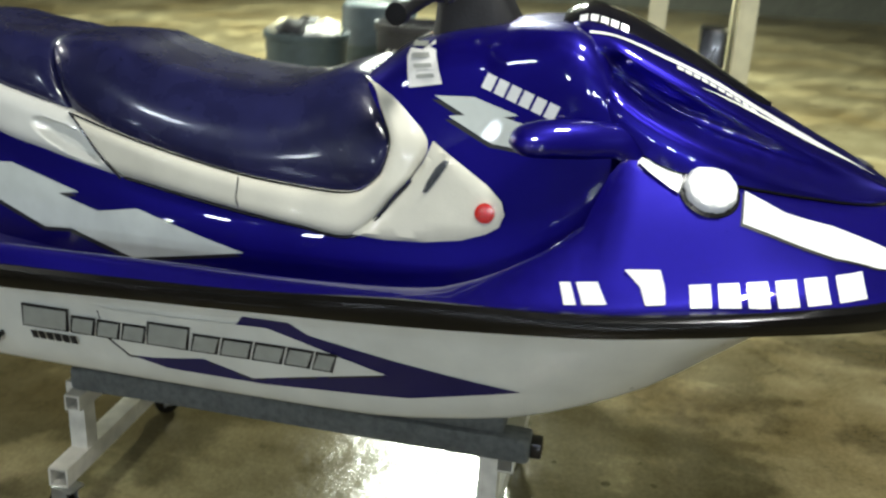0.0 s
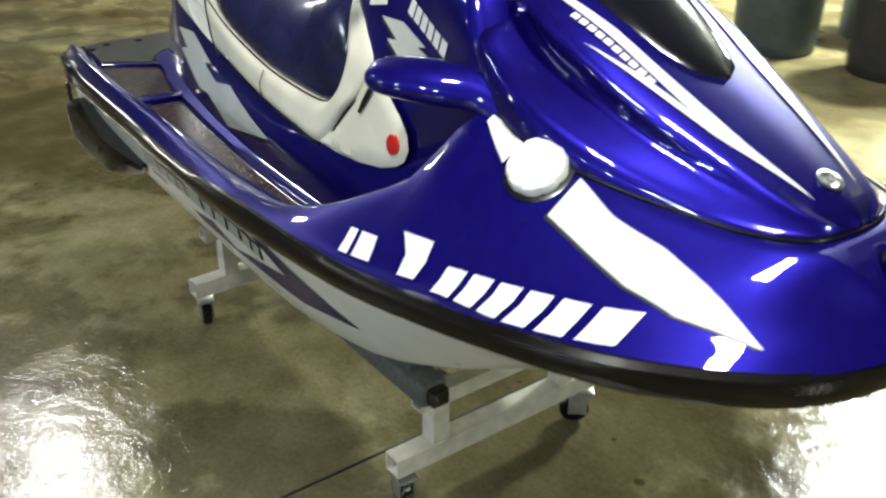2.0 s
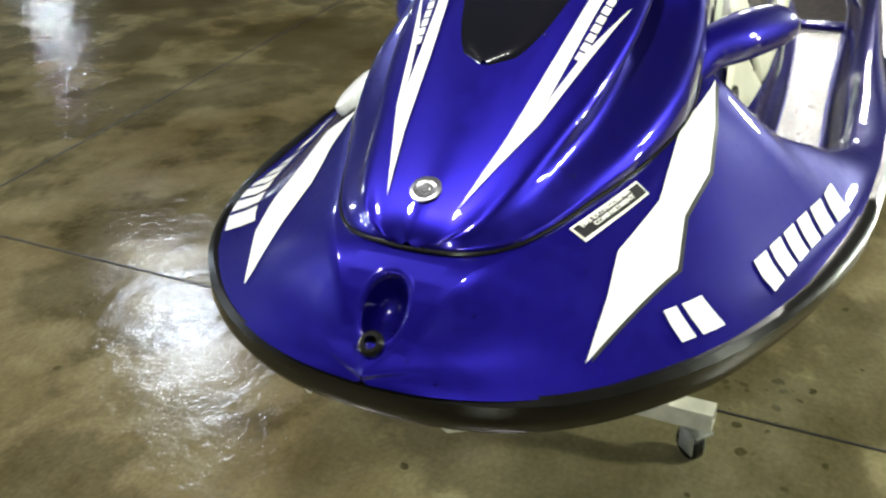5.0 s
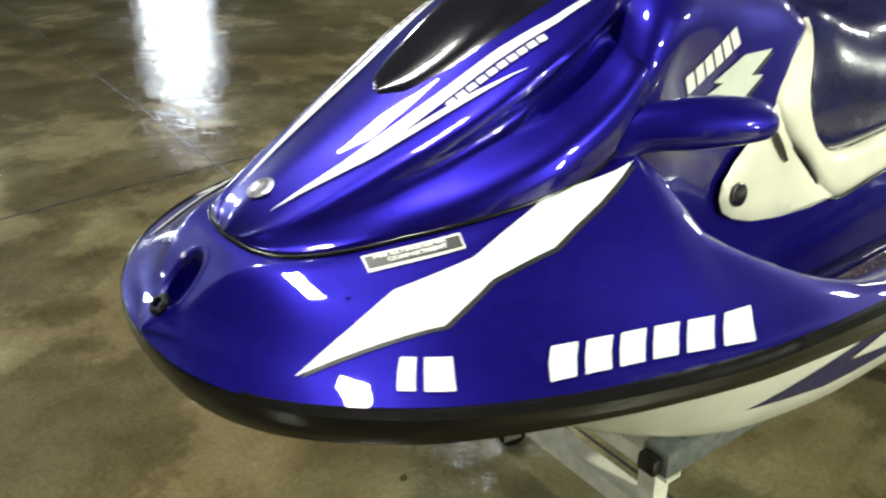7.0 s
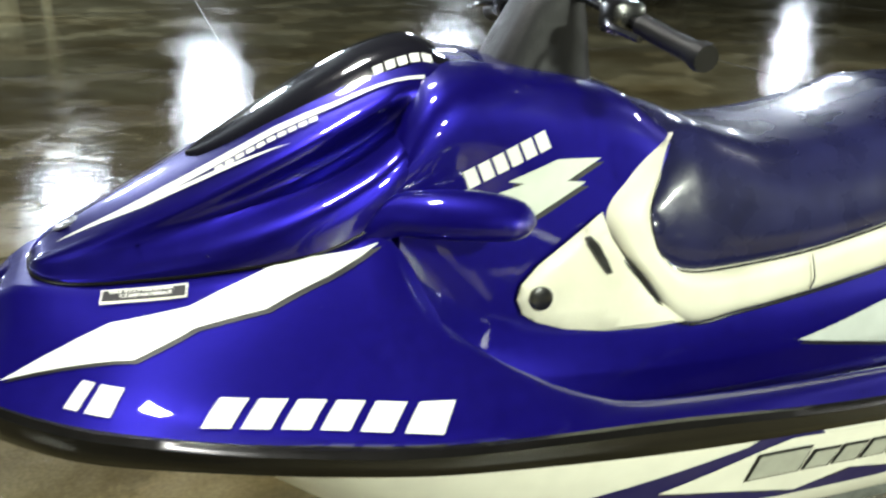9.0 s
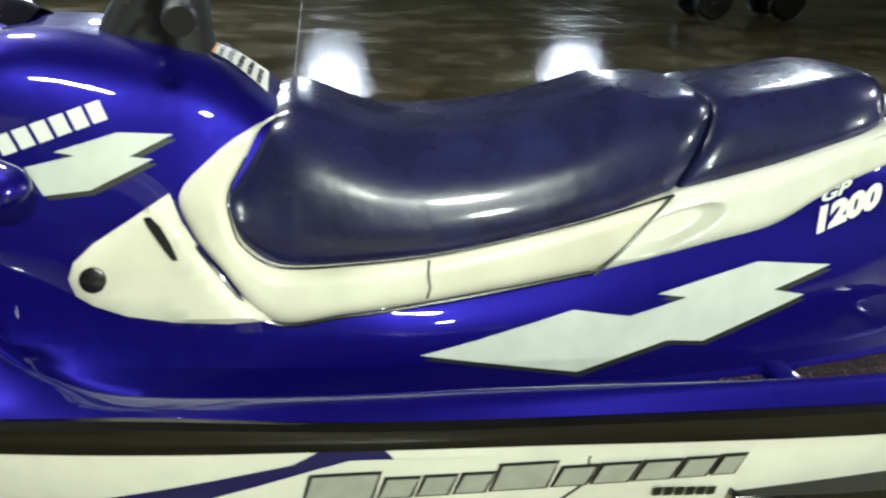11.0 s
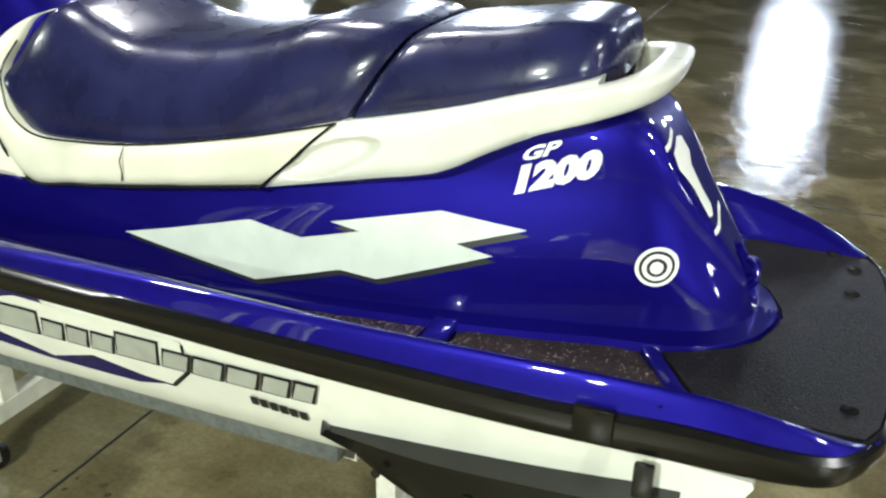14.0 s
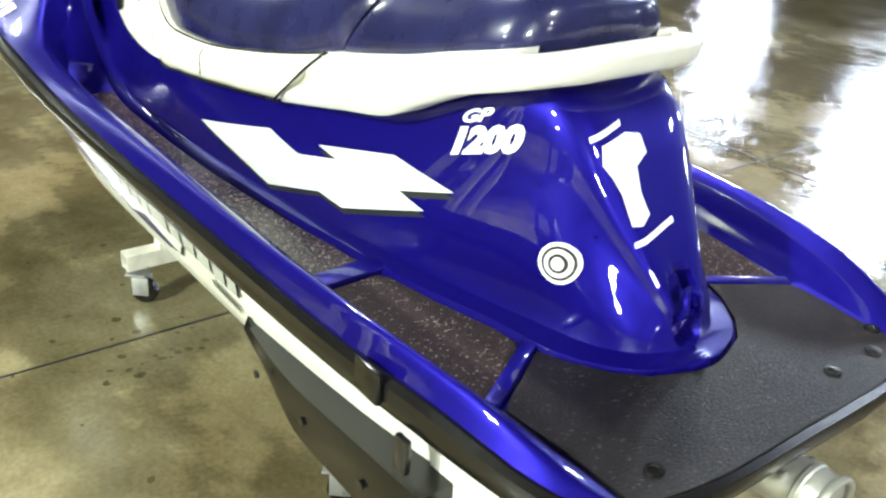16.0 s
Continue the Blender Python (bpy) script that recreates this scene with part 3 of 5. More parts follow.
# bumper rubber all round
def bumper_ring():
    xs = [x for x in STATIONS]
    path = [(x, half_beam(x)) for x in xs]
    rows = []
    prof = [(-0.03, 1.0), (-0.012, 1.05), (-0.002, 0.9), (0.0, 0.62), (-0.002, 0.35), (-0.010, 0.05), (-0.03, -0.02)]
    tail = [(0.004, 0.0), (0.003, 0.08), (0.003, 0.16), (0.006, 0.23), (0.013, 0.29), (0.021, 0.325)]
    path = tail + path
    full = [(x, y) for x, y in path] + [(x, -y) for x, y in reversed(path) if y > 1e-4]
    for i, (x, y) in enumerate(full):
        a, b = full[i - 1], full[(i + 1) % len(full)]
        t = Vector((b[0] - a[0], b[1] - a[1], 0)).normalized()
        nrm = Vector((t.y, -t.x, 0))
        if nrm.dot(Vector((x - 1.5, y * 6, 0))) < 0:
            nrm = -nrm
        zt, zl = bump_top(x), bump_low(x)
        rows.append([Vector((x, y, zl + (zt - zl) * h)) + nrm * d for d, h in prof])
    return grid_mesh(rows, close_u=True)


part("rub_rail", bumper_ring(), RUBBER, craft, "black rubber rub rail")
# transom below
part("transom", box(0.04, 0.72, 0.20, (0.24, 0, 0.57), 0.006), RUBBER, craft, "black pump bay at the stern")

# hood
hood_rows = []
for x in [2.03, 2.05, 2.07, 2.09, 2.11, 2.125, 2.14, 2.155, 2.17, 2.19, 2.22, 2.26, 2.3, 2.35, 2.4, 2.45, 2.5, 2.55, 2.6, 2.65, 2.69, 2.71, 2.725, 2.735, 2.743, 2.75, 2.755, 2.7585]:
    ye, ze, zc = hood_y(x), hood_e(x), hood_c(x)
    h = zc - ze
    g = max(0.0, min(1.0, (2.66 - x) / 0.42)) * max(0.0, min(1.0, (x - 2.115) / 0.045))
    pts = [(x, 0, zc), (x, ye * 0.30, zc - 0.006), (x, ye * 0.54, zc - h * 0.09 - 0.008), (x, ye * (0.70 + 0.02 * g), zc - h * (0.30 - 0.03 * g)),
           (x, ye * (0.80 - 0.20 * g), zc - h * (0.56 - 0.05 * g)), (x, ye * (0.93 + 0.02 * g), zc - h * (0.84 - 0.20 * g)), (x, ye * (1 + 0.02 * g), ze + 0.004 + 0.15 * h * g), (x, ye + 0.001, ze - 0.02)]
    ring = [(px, -py, pz) for px, py, pz in (pts[2], pts[1])] + pts[:-1]
    half = catmull(ring, 4)[8:] + [Vector(pts[-1])]
    hood_rows.append([Vector((p.x, -p.y, p.z)) for p in reversed(half[1:])] + half)
hood = part("hood", grid_mesh(hood_rows), HOODBLUE, craft, "metallic blue storage hood with grooved flanks", angle=60)
deck_tree, hood_tree, hull_tree = tree_of(deck), tree_of(hood), tree_of(hull)

# dark gap line under the hood: a black tube stands for the gap's shade
gap_pts = [(x, hood_y(x) + 0.0015, hood_e(x) - 0.003) for x in [2.05, 2.086, 2.134, 2.19, 2.27, 2.36, 2.45, 2.52, 2.58, 2.62, 2.66, 2.69, 2.715, 2.735, 2.748, 2.756]]
gap = gap_pts + [(2.7615, 0, 0.981)] + [(x, -y, z) for x, y, z in reversed(gap_pts)]
part("hood_gap_line", tube(catmull(gap, 3), 0.0034, 8), RUBBER, craft, "black strip standing for the shaded gap under the hood")

# smoked windscreen insert on the hood
screen_w = smooth([(2.02, 0.095), (2.06, 0.115), (2.12, 0.122), (2.2, 0.116), (2.343, 0.096), (2.404, 0.079), (2.445, 0.061), (2.468, 0.046), (2.480, 0.032), (2.486, 0.018), (2.488, 0.006)])
screen_rows = []
for i in range(25):
    s = i / 24
    x = 2.488 - 0.45 * s
    w = screen_w(x)
    rise = 0.005 + 0.016 * max(0, min(s, 1.7 - s) - 0.2)
    row = []
    for k in range(13):
        f = -1 + 2 * k / 12
        y = w * f
        hit, nrm, _, _ = hood_tree.ray_cast(Vector((x, y, 2)), Vector((0, 0, -1)))
        z = hit.z if hit else 1.3
        row.append(Vector((x, y, z + rise * (1 - f ** 4) + 0.002 * (1 - f * f) - (0.004 if abs(f) == 1 else 0))))
    screen_rows.append(row)
screen = part("windscreen", grid_mesh(screen_rows), SCREEN, craft, "dark smoked windscreen panel", angle=60)


screen_tree = tree_of(screen)


# mirror pods
def pod(side):
    """A leaf-shaped fairing: broad where it leaves the hood, rounded at its free end."""
    axis = catmull([(2.235, 0.258, 1.058), (2.18, 0.268, 1.086), (2.12, 0.302, 1.093), (2.06, 0.334, 1.094), (2.01, 0.358, 1.091), (1.984, 0.369, 1.089)], 5)
    size = smooth([(0.0, 0.024, 0.012), (0.2, 0.034, 0.026), (0.45, 0.039, 0.036), (0.62, 0.037, 0.037), (0.78, 0.031, 0.033), (0.9, 0.021, 0.024), (0.96, 0.013, 0.015), (1.0, 0.002, 0.003)])
    rows = []
    for i, p in enumerate(axis):
        d = (axis[min(i + 1, len(axis) - 1)] - axis[max(i - 1, 0)]).normalized()
        across = d.cross(Vector((0, 0, 1))).normalized()
        tall = (across.cross(d) + across * (0.35 if across.y < 0 else -0.35)).normalized()
        high, wide = size(i / (len(axis) - 1))
        rows.append([p + across * (wide * math.cos(a)) + tall * (high * math.sin(a)) for a in (2 * math.pi * k / 20 for k in range(20))])
    bm = grid_mesh(rows, close_v=True, cap=True)
    return bm if side > 0 else mirrored(bm)


for s in (1, -1):
    part("mirror_pod", pod(s), BLUE, craft, "rounded blue mirror pod")

# ---------------------------------------------------------------- seat
seat_low = smooth([(0.507, 1.145), (0.53, 1.138), (0.77, 1.073), (0.967, 1.025), (1.14, 0.984), (1.39, 0.94), (1.627, 0.923), (1.665, 0.94), (1.695, 0.966), (1.711, 1.0), (1.719, 1.03)])
seat_hi = smooth([(0.507, 1.164), (0.511, 1.184), (0.520, 1.203), (0.536, 1.213), (0.56, 1.217), (0.61, 1.217), (0.675, 1.205), (0.774, 1.193), (0.866, 1.185), (0.928, 1.19), (1.03, 1.188), (1.086, 1.168), (1.19, 1.14), (1.3, 1.125), (1.42, 1.12), (1.53, 1.15), (1.6, 1.175), (1.65, 1.16), (1.70, 1.10), (1.719, 1.05)])
seat_w = smooth([(0.507, 0.075), (0.511, 0.105), (0.519, 0.130), (0.533, 0.153), (0.556, 0.174), (0.61, 0.195), (0.77, 0.214), (0.97, 0.232), (1.14, 0.258), (1.39, 0.270), (1.6, 0.262), (1.66, 0.256), (1.719, 0.252)])


def seat_bm(xs):
    rows = []
    for x in xs:
        lo, hi, w = seat_low(x), seat_hi(x), seat_w(x)
        h = hi - lo
        half = catmull([(x, w - 0.02, lo - 0.02), (x, w, lo + 0.003), (x, w * 0.985, lo + h * 0.30), (x, w * 0.88, lo + h * 0.66), (x, w * 0.68, lo + h * 0.935), (x, w * 0.36, hi), (x, 0, hi + 0.002)], 4)
        rows.append([Vector((p.x, -p.y, p.z)) for p in half[:-1]] + [half[-1]] + list(reversed(half[:-1])))
    return grid_mesh(rows, cap=True)


def seam_x(z):
    return 0.955 - (z - 1.03) * 0.60


def sheared(xs, front):
    """Seat piece whose seam end leans back with height."""
    bm = seat_bm(xs)
    end = max(xs) if not front else min(xs)
    for v in bm.verts:
        k = max(0.0, 1 - abs(v.co.x - end) / 0.12)
        v.co.x += (seam_x(v.co.z) - seam_x(1.10)) * k
        k = max(0.0, 1 - abs(v.co.x - seam_x(v.co.z) + seam_x(1.10) - end) / 0.035) ** 2
        v.co.y *= 1 - 0.05 * k
        v.co.z -= 0.012 * k
    return bm


front_seat = part("front_seat", sheared([0.918, 0.922, 0.935, 0.96] + [1.0 + 0.04 * i for i in range(16)] + [1.62, 1.64, 1.66, 1.675, 1.69, 1.704, 1.713, 1.719], True), SEATBLUE, craft, "navy vinyl front saddle seat", angle=60)
rear_seat = part("rear_seat", sheared([0.507, 0.5085, 0.511, 0.515, 0.522, 0.533, 0.548] + [0.56 + 0.04 * i for i in range(8)] + [0.87, 0.895, 0.905, 0.909], False), SEATBLUE, craft, "navy vinyl passenger seat pad", angle=60)


def ribbon(lower, upper, bulge, per=10, across=18, back=0.045):
    """A padded strip between two edges, rounded outward in y."""
    lo, up = catmull(lower, per), catmull(upper, per)
    side = 1 if lo[0].y > 0 else -1
    rows = []
    for a, b in zip(lo, up):
        row = [a + Vector((0, -side * back, 0))]
        for k in range(across + 1):
            s = k / across
            row.append(a.lerp(b, s) + Vector((0, side * bulge * (1 - (2 * s - 1) ** 4), 0)))
        row.append(b + Vector((0, -side * back, 0)))
        rows.append(row)
    return grid_mesh(rows, cap=True)


def both(rows, s):
    return [(x, y * s, z) for x, y, z in rows]


band_lo = [(1.10, 0.264, 0.902), (1.25, 0.278, 0.881), (1.39, 0.288, 0.862), (1.53, 0.292, 0.846), (1.652, 0.288, 0.838), (1.735, 0.272, 0.93), (1.778, 0.250, 0.985), (1.798, 0.224, 1.047), (1.740, 0.199, 1.107), (1.685, 0.178, 1.140), (1.64, 0.150, 1.156)]
band_up = [(0.962, 0.238, 1.028), (1.14, 0.262, 0.986), (1.36, 0.273, 0.944), (1.52, 0.272, 0.927), (1.635, 0.266, 0.925), (1.690, 0.264, 0.958), (1.708, 0.258, 0.995), (1.713, 0.247, 1.045), (1.685, 0.221, 1.10), (1.662, 0.192, 1.140), (1.63, 0.152, 1.157)]
rear_lo = [(1.10, 0.262, 0.896), (0.99, 0.258, 0.92), (0.888, 0.250, 0.942), (0.768, 0.238, 0.968), (0.68, 0.224, 1.012), (0.60, 0.207, 1.050), (0.53, 0.180, 1.076)]
rear_up = [(0.958, 0.236, 1.030), (0.90, 0.236, 1.042), (0.83, 0.232, 1.058), (0.74, 0.226, 1.08), (0.66, 0.220, 1.104), (0.585, 0.206, 1.124), (0.52, 0.180, 1.141)]
for s in (1, -1):
    part("seat_base_trim", ribbon(both(band_lo, s), both(band_up, s), 0.016), IVORY, craft, "ivory vinyl seat skirt")
    trim = ribbon(both(rear_lo, s), both(rear_up, s), 0.016, 18, 26)
    for v in trim.verts:
        u, w = (v.co.x - 0.965) / 0.10, (v.co.z - 0.970 + 0.36 * (v.co.x - 0.965)) / 0.031
        v.co.y -= s * 0.026 * min(1.0, 1.6 * max(0.0, 1 - (u * u + w * w)))
    part("rear_side_trim", trim, WHITE, craft, "ivory moulded side trim with finger scoop")
grab = catmull([(0.62, 0.216, 1.077), (0.57, 0.208, 1.092), (0.52, 0.190, 1.105), (0.475, 0.160, 1.117), (0.449, 0.118, 1.124), (0.439, 0.062, 1.128), (0.437, 0, 1.129)], 6)
grab_full = grab + [Vector((p.x, -p.y, p.z)) for p in reversed(grab[:-1])]
grab_rows = []
for i, p in enumerate(grab_full):
    d = (grab_full[min(i + 1, len(grab_full) - 1)] - grab_full[max(i - 1, 0)]).normalized()
    out = d.cross(Vector((0, 0, 1))).normalized()
    out = out if out.dot(Vector((p.x - 0.7, p.y, 0))) > 0 else -out
    f = min(1.0, min(i, len(grab_full) - 1 - i) / 20)
    hh, tt = 0.033 - 0.008 * f, 0.012 + 0.011 * f
    grab_rows.append([p + out * (tt * math.copysign(abs(math.cos(t)) ** 0.6, math.cos(t)) * (1 + 0.5 * f * math.sin(t))) + Vector((0, 0, hh * math.copysign(abs(math.sin(t)) ** 0.6, math.sin(t)))) for t in [2 * math.pi * k / 20 for k in range(20)]])
part("grab_handle", grid_mesh(grab_rows, close_v=True, cap=True), WHITE, craft, "ivory grab handle looping behind the seat")

# front side panels with lens
panel = [(1.808, 1.045), (1.86, 1.012), (1.93, 0.968), (1.963, 0.938), (1.972, 0.912), (1.962, 0.884), (1.935, 0.866), (1.885, 0.848), (1.805, 0.836), (1.72, 0.833), (1.65, 0.837), (1.706, 0.882), (1.758, 0.947), (1.79, 0.998)]
for s in (1, -1):
    part("side_panel", decal(panel, deck_tree, "y", s, 0.012, 0.02, bulge=0.008), IVORY, craft, "ivory moulded side panel")
    hit, nrm, _, _ = deck_tree.ray_cast(Vector((1.932, 2 * s, 0.912)), Vector((0, -s, 0)))
    q = Vector((0, 0, 1)).rotation_difference(Vector((nrm.x, abs(nrm.y) * s, nrm.z)).normalized()).to_matrix().to_4x4()
    part("reflector" if s < 0 else "reflector_socket", lathe([(0.0, 0.0), (0.021, 0.0), (0.021, 0.006), (0.017, 0.008), (0.0, 0.006)], 20, hit + q.to_3x3() @ Vector((0, 0, 0.02)), q),
         RED if s < 0 else BLACK, craft, "round red reflector" if s < 0 else "empty black reflector socket")
for s in (1, -1):
    part("panel_slot", decal([(1.848, 1.008), (1.838, 1.014), (1.822, 0.998), (1.806, 0.968), (1.797, 0.944), (1.806, 0.944), (1.818, 0.960), (1.834, 0.985)], tree_of(*[o for o in craft.children if o.name.startswith("side_panel")]), "y", s, 0.005, 0.012), BLACK, craft, "dark slot in the side panel")
    part("seat_seam", tube(catmull(both([(1.10, 0.268, 0.899), (1.25, 0.282, 0.878), (1.39, 0.292, 0.859), (1.53, 0.296, 0.843), (1.655, 0.292, 0.835), (1.74, 0.276, 0.927), (1.783, 0.254, 0.983), (1.803, 0.228, 1.049), (1.745, 0.203, 1.110), (1.69, 0.182, 1.143), (1.645, 0.152, 1.159)], s), 6), 0.0032, 6), BLACK, craft, "black seam under the seat skirt")
    part("seat_seam", tube(catmull(both([(1.102, 0.282, 0.899), (1.05, 0.275, 0.945), (1.005, 0.262, 0.99), (0.96, 0.246, 1.03)], s), 4), 0.0028, 6), BLACK, craft, "black seam between the trims")
    part("seat_seam", tube(catmull(both([(0.96, 0.242, 1.028), (1.14, 0.266, 0.986), (1.36, 0.277, 0.944), (1.52, 0.276, 0.927), (1.635, 0.270, 0.924), (1.692, 0.268, 0.956), (1.710, 0.262, 0.995), (1.715, 0.251, 1.045), (1.687, 0.225, 1.10)], s), 5), 0.0022, 6), BLACK, craft, "dark seat edge seam")

# ---------------------------------------------------------------- steering
def rounded_ring(cx, cz, a, b, lean, power=0.55, n=28):
    ring = []
    for k in range(n):
        t = 2 * math.pi * k / n
        c, w = math.cos(t), math.sin(t)
        px, py = a * math.copysign(abs(c) ** power, c), b * math.copysign(abs(w) ** power, w)
        ring.append(Vector((cx + px, py, cz + lean * px)))
    return ring


cover = [(1.235, 1.852, 0.105, 0.098, -0.05), (1.27, 1.850, 0.098, 0.092, -0.12), (1.31, 1.846, 0.090, 0.086, -0.25), (1.35, 1.840, 0.077, 0.079, -0.4), (1.385, 1.832, 0.063, 0.070, -0.5), (1.405, 1.828, 0.052, 0.060, -0.5), (1.415, 1.826, 0.038, 0.045, -0.5), (1.418, 1.826, 0.018, 0.02, -0.5)]
part("steering_cover", grid_mesh([rounded_ring(x, z, a, b, lean) for z, x, a, b, lean in cover], close_v=True, cap=True), SOFTBLACK, craft, "black plastic steering cover")
bar = catmull([(1.75, 0.40, 1.34), (1.78, 0.22, 1.375), (1.79, 0.1, 1.395), (1.79, 0, 1.395), (1.795, -0.1, 1.388), (1.79, -0.22, 1.358), (1.775, -0.40, 1.315)], 4)
part("handlebar", tube(bar, 0.012, 10), BLACK, craft, "black handlebar")
for s in (1, -1):
    dx, dz = (0.0, 0.0) if s > 0 else (0.022, -0.022)
    part("handlebar_grip", tube([(1.772 + dx, 0.27 * s, 1.366 + dz), (1.765 + dx, 0.31 * s, 1.358 + dz), (1.76 + dx, 0.345 * s, 1.351 + dz), (1.752 + dx, 0.39 * s, 1.342 + dz), (1.749 + dx, 0.41 * s, 1.338 + dz), (1.748 + dx, 0.425 * s, 1.336 + dz)], [0.018, 0.018, 0.0175, 0.018, 0.024, 0.021], 14), MATTE, craft, "ribbed black rubber grip")
    part("switch_pod", box(0.065, 0.06, 0.055, (1.785 + dx, 0.225 * s, 1.375 + dz), 0.014), BLACK, craft)
    part("control_lever", tube(catmull([(1.80 + dx, 0.22 * s, 1.378 + dz), (1.83 + dx, 0.27 * s, 1.37 + dz), (1.825 + dx, 0.36 * s, 1.358 + dz)], 4), 0.006, 8), BLACK, craft, "black hand lever")

# fuel cap on the starboard deck
hit, nrm, _, _ = deck_tree.ray_cast(Vector((2.367, -0.288, 2)), Vector((0, 0, -1)))
q = Vector((0, 0, 1)).rotation_difference(nrm if nrm.z > 0 else -nrm).to_matrix().to_4x4()
cap_bm = lathe([(0.0, -0.02), (0.050, -0.02), (0.052, 0.012), (0.048, 0.020), (0.040, 0.023), (0.0, 0.022)], 56, (0, 0, 0))
for v in cap_bm.verts:
    a, r = math.atan2(v.co.y, v.co.x), math.hypot(v.co.x, v.co.y)
    if r > 0.045:
        k = 1 - 0.05 * max(0.0, math.cos(9 * a)) ** 3
        v.co.x, v.co.y = v.co.x * k, v.co.y * k
bmesh.ops.transform(cap_bm, matrix=Matrix.Translation(hit) @ q, verts=cap_bm.verts)
part("fuel_cap", cap_bm, STRIPE, craft, "round white fuel filler cap with scalloped rim")
part("cap_seat", lathe([(0.0, -0.012), (0.060, -0.012), (0.060, 0.0015), (0.054, 0.003), (0.0, 0.003)], 40, hit, q), BLACK, craft, "dark ring round the filler cap")

# bow tow recess and its drain eye
def recess_cup(cx, a, b):
    rows = []
    for grow, sink_by in ((1.22, -0.0006), (1.08, -0.0022), (0.98, 0.0005), (0.92, 0.010), (0.86, 0.030), (0.70, 0.046), (0.35, 0.050), (0.02, 0.050)):
        ring = []
        for k in range(36):
            t = 2 * math.pi * k / 36
            x, y = cx + a * grow * math.cos(t), b * grow * math.sin(t)
            top = bow_tree.ray_cast(Vector((x, y, 2)), Vector((0, 0, -1)))[0]
            ring.append(Vector((x - 0.25 * max(0.0, sink_by), y, top.z - sink_by)))
        rows.append(ring)
    return grid_mesh(rows, close_v=True)


part("tow_recess", recess_cup(*RECESS), BLUE, craft, "deep oval recess in the bow", angle=60)
hit, nrm, _, _ = bow_tree.ray_cast(Vector((2.870, 0, 2)), Vector((0, 0, -1)))
part("bow_eye", lathe([(0.007, -0.010), (0.015, -0.010), (0.018, 0.001), (0.014, 0.005), (0.009, 0.005), (0.007, -0.010)], 24, hit + nrm * 0.004, Vector((0, 0, 1)).rotation_difference(nrm if nrm.z > 0 else -nrm).to_matrix().to_4x4()), RUBBER, craft, "black bow eye grommet")

# ---------------------------------------------------------------- mats
def floor_mat(poly, z, name, material, label, thick=0.006):
    bm = bmesh.new()
    f = bm.faces.new([bm.verts.new((x, y, z)) for x, y in poly])
    g = bmesh.ops.extrude_face_region(bm, geom=[f])
    bmesh.ops.translate(bm, vec=(0, 0, thick), verts=[e for e in g["geom"] if isinstance(e, bmesh.types.BMVert)])
    bmesh.ops.recalc_face_normals(bm, faces=bm.faces[:])
    return part(name, bm, material, craft, label, flat=True)


stern_poly = [(0.018, 0.0), (0.016, 0.10), (0.017, 0.187), (0.023, 0.25), (0.032, 0.30), (0.052, 0.341), (0.11, 0.342), (0.166, 0.343), (0.237, 0.35), (0.276, 0.352), (0.290, 0.335), (0.366, 0.212), (0.324, 0.194), (0.263, 0.153), (0.221, 0.105), (0.195, 0.035), (0.190, 0.0)]
stern_rim = [(x, y) for x, y in stern_poly] + [(x, -y) for x, y in reversed(stern_poly[1:-1])]
floor_mat(stern_rim, 0.697, "stern_mat", MATGREY, "dark grey rubber boarding mat", 0.008)
lip = [(0.012, 0.0), (0.011, 0.16), (0.02, 0.27), (0.045, 0.34), (0.10, 0.40), (0.26, 0.43)]
floor_mat(lip + [(x, -y) for x, y in reversed(lip[1:])], 0.655, "stern_underside", RUBBER, "black underside of the stern platform", 0.03)
for s in (1, -1):
    side_poly = [(0.306, 0.362 * s), (0.50, 0.397 * s), (0.67, 0.408 * s), (0.702, 0.392 * s), (0.707, 0.285 * s), (0.69, 0.272 * s), (0.577, 0.250 * s), (0.455, 0.219 * s), (0.405, 0.217 * s)]
    floor_mat(side_poly, 0.691, "side_mat", MATBROWN, "speckled brown-black traction mat")
    bm = bmesh.new()
    n = 30
    rows = []
    for i in range(n + 1):
        x = 0.77 + 1.12 * i / n
        rows.append([Vector((x, s * (foot_rim(x) + 0.010 + (edge(x)[0] - 0.05 - foot_rim(x) - 0.010) * k / 6), floor_z(x) + 0.004)) for k in range(7)])
    part("footwell_mat", grid_mesh(rows), MATWET, craft, "speckled brown-black footwell mat")
for y, x in ((0.270, 0.059), (-0.270, 0.059), (-0.155, 0.062), (-0.335, 0.10)):
    part("mat_bolt", lathe([(0, 0), (0.014, 0), (0.0135, 0.0016), (0.008, 0.002), (0.007, -0.0005), (0, -0.0005)], 18, (x + 0.015, y, 0.7055)), RUBBER, craft, "recessed mat fastener")

def divider(a, b, w):
    """A low rounded bar of the deck between two mats."""
    a, b = Vector((*a, 0.6985)), Vector((*b, 0.6985))
    q = (b - a).to_track_quat("X", "Z").to_matrix().to_4x4()
    q.translation = (a + b) / 2
    return box((b - a).length, w, 0.016, (0, 0, 0), 0.004, q)


for s in (1, -1):
    part("mat_divider", divider((0.392, 0.205 * s), (0.298, 0.362 * s), 0.026), BLUE, craft, "raised blue bar between the mats")
    part("mat_divider", divider((0.738, 0.255 * s), (0.728, 0.41 * s), 0.046), BLUE, craft, "raised blue bar between the mats")
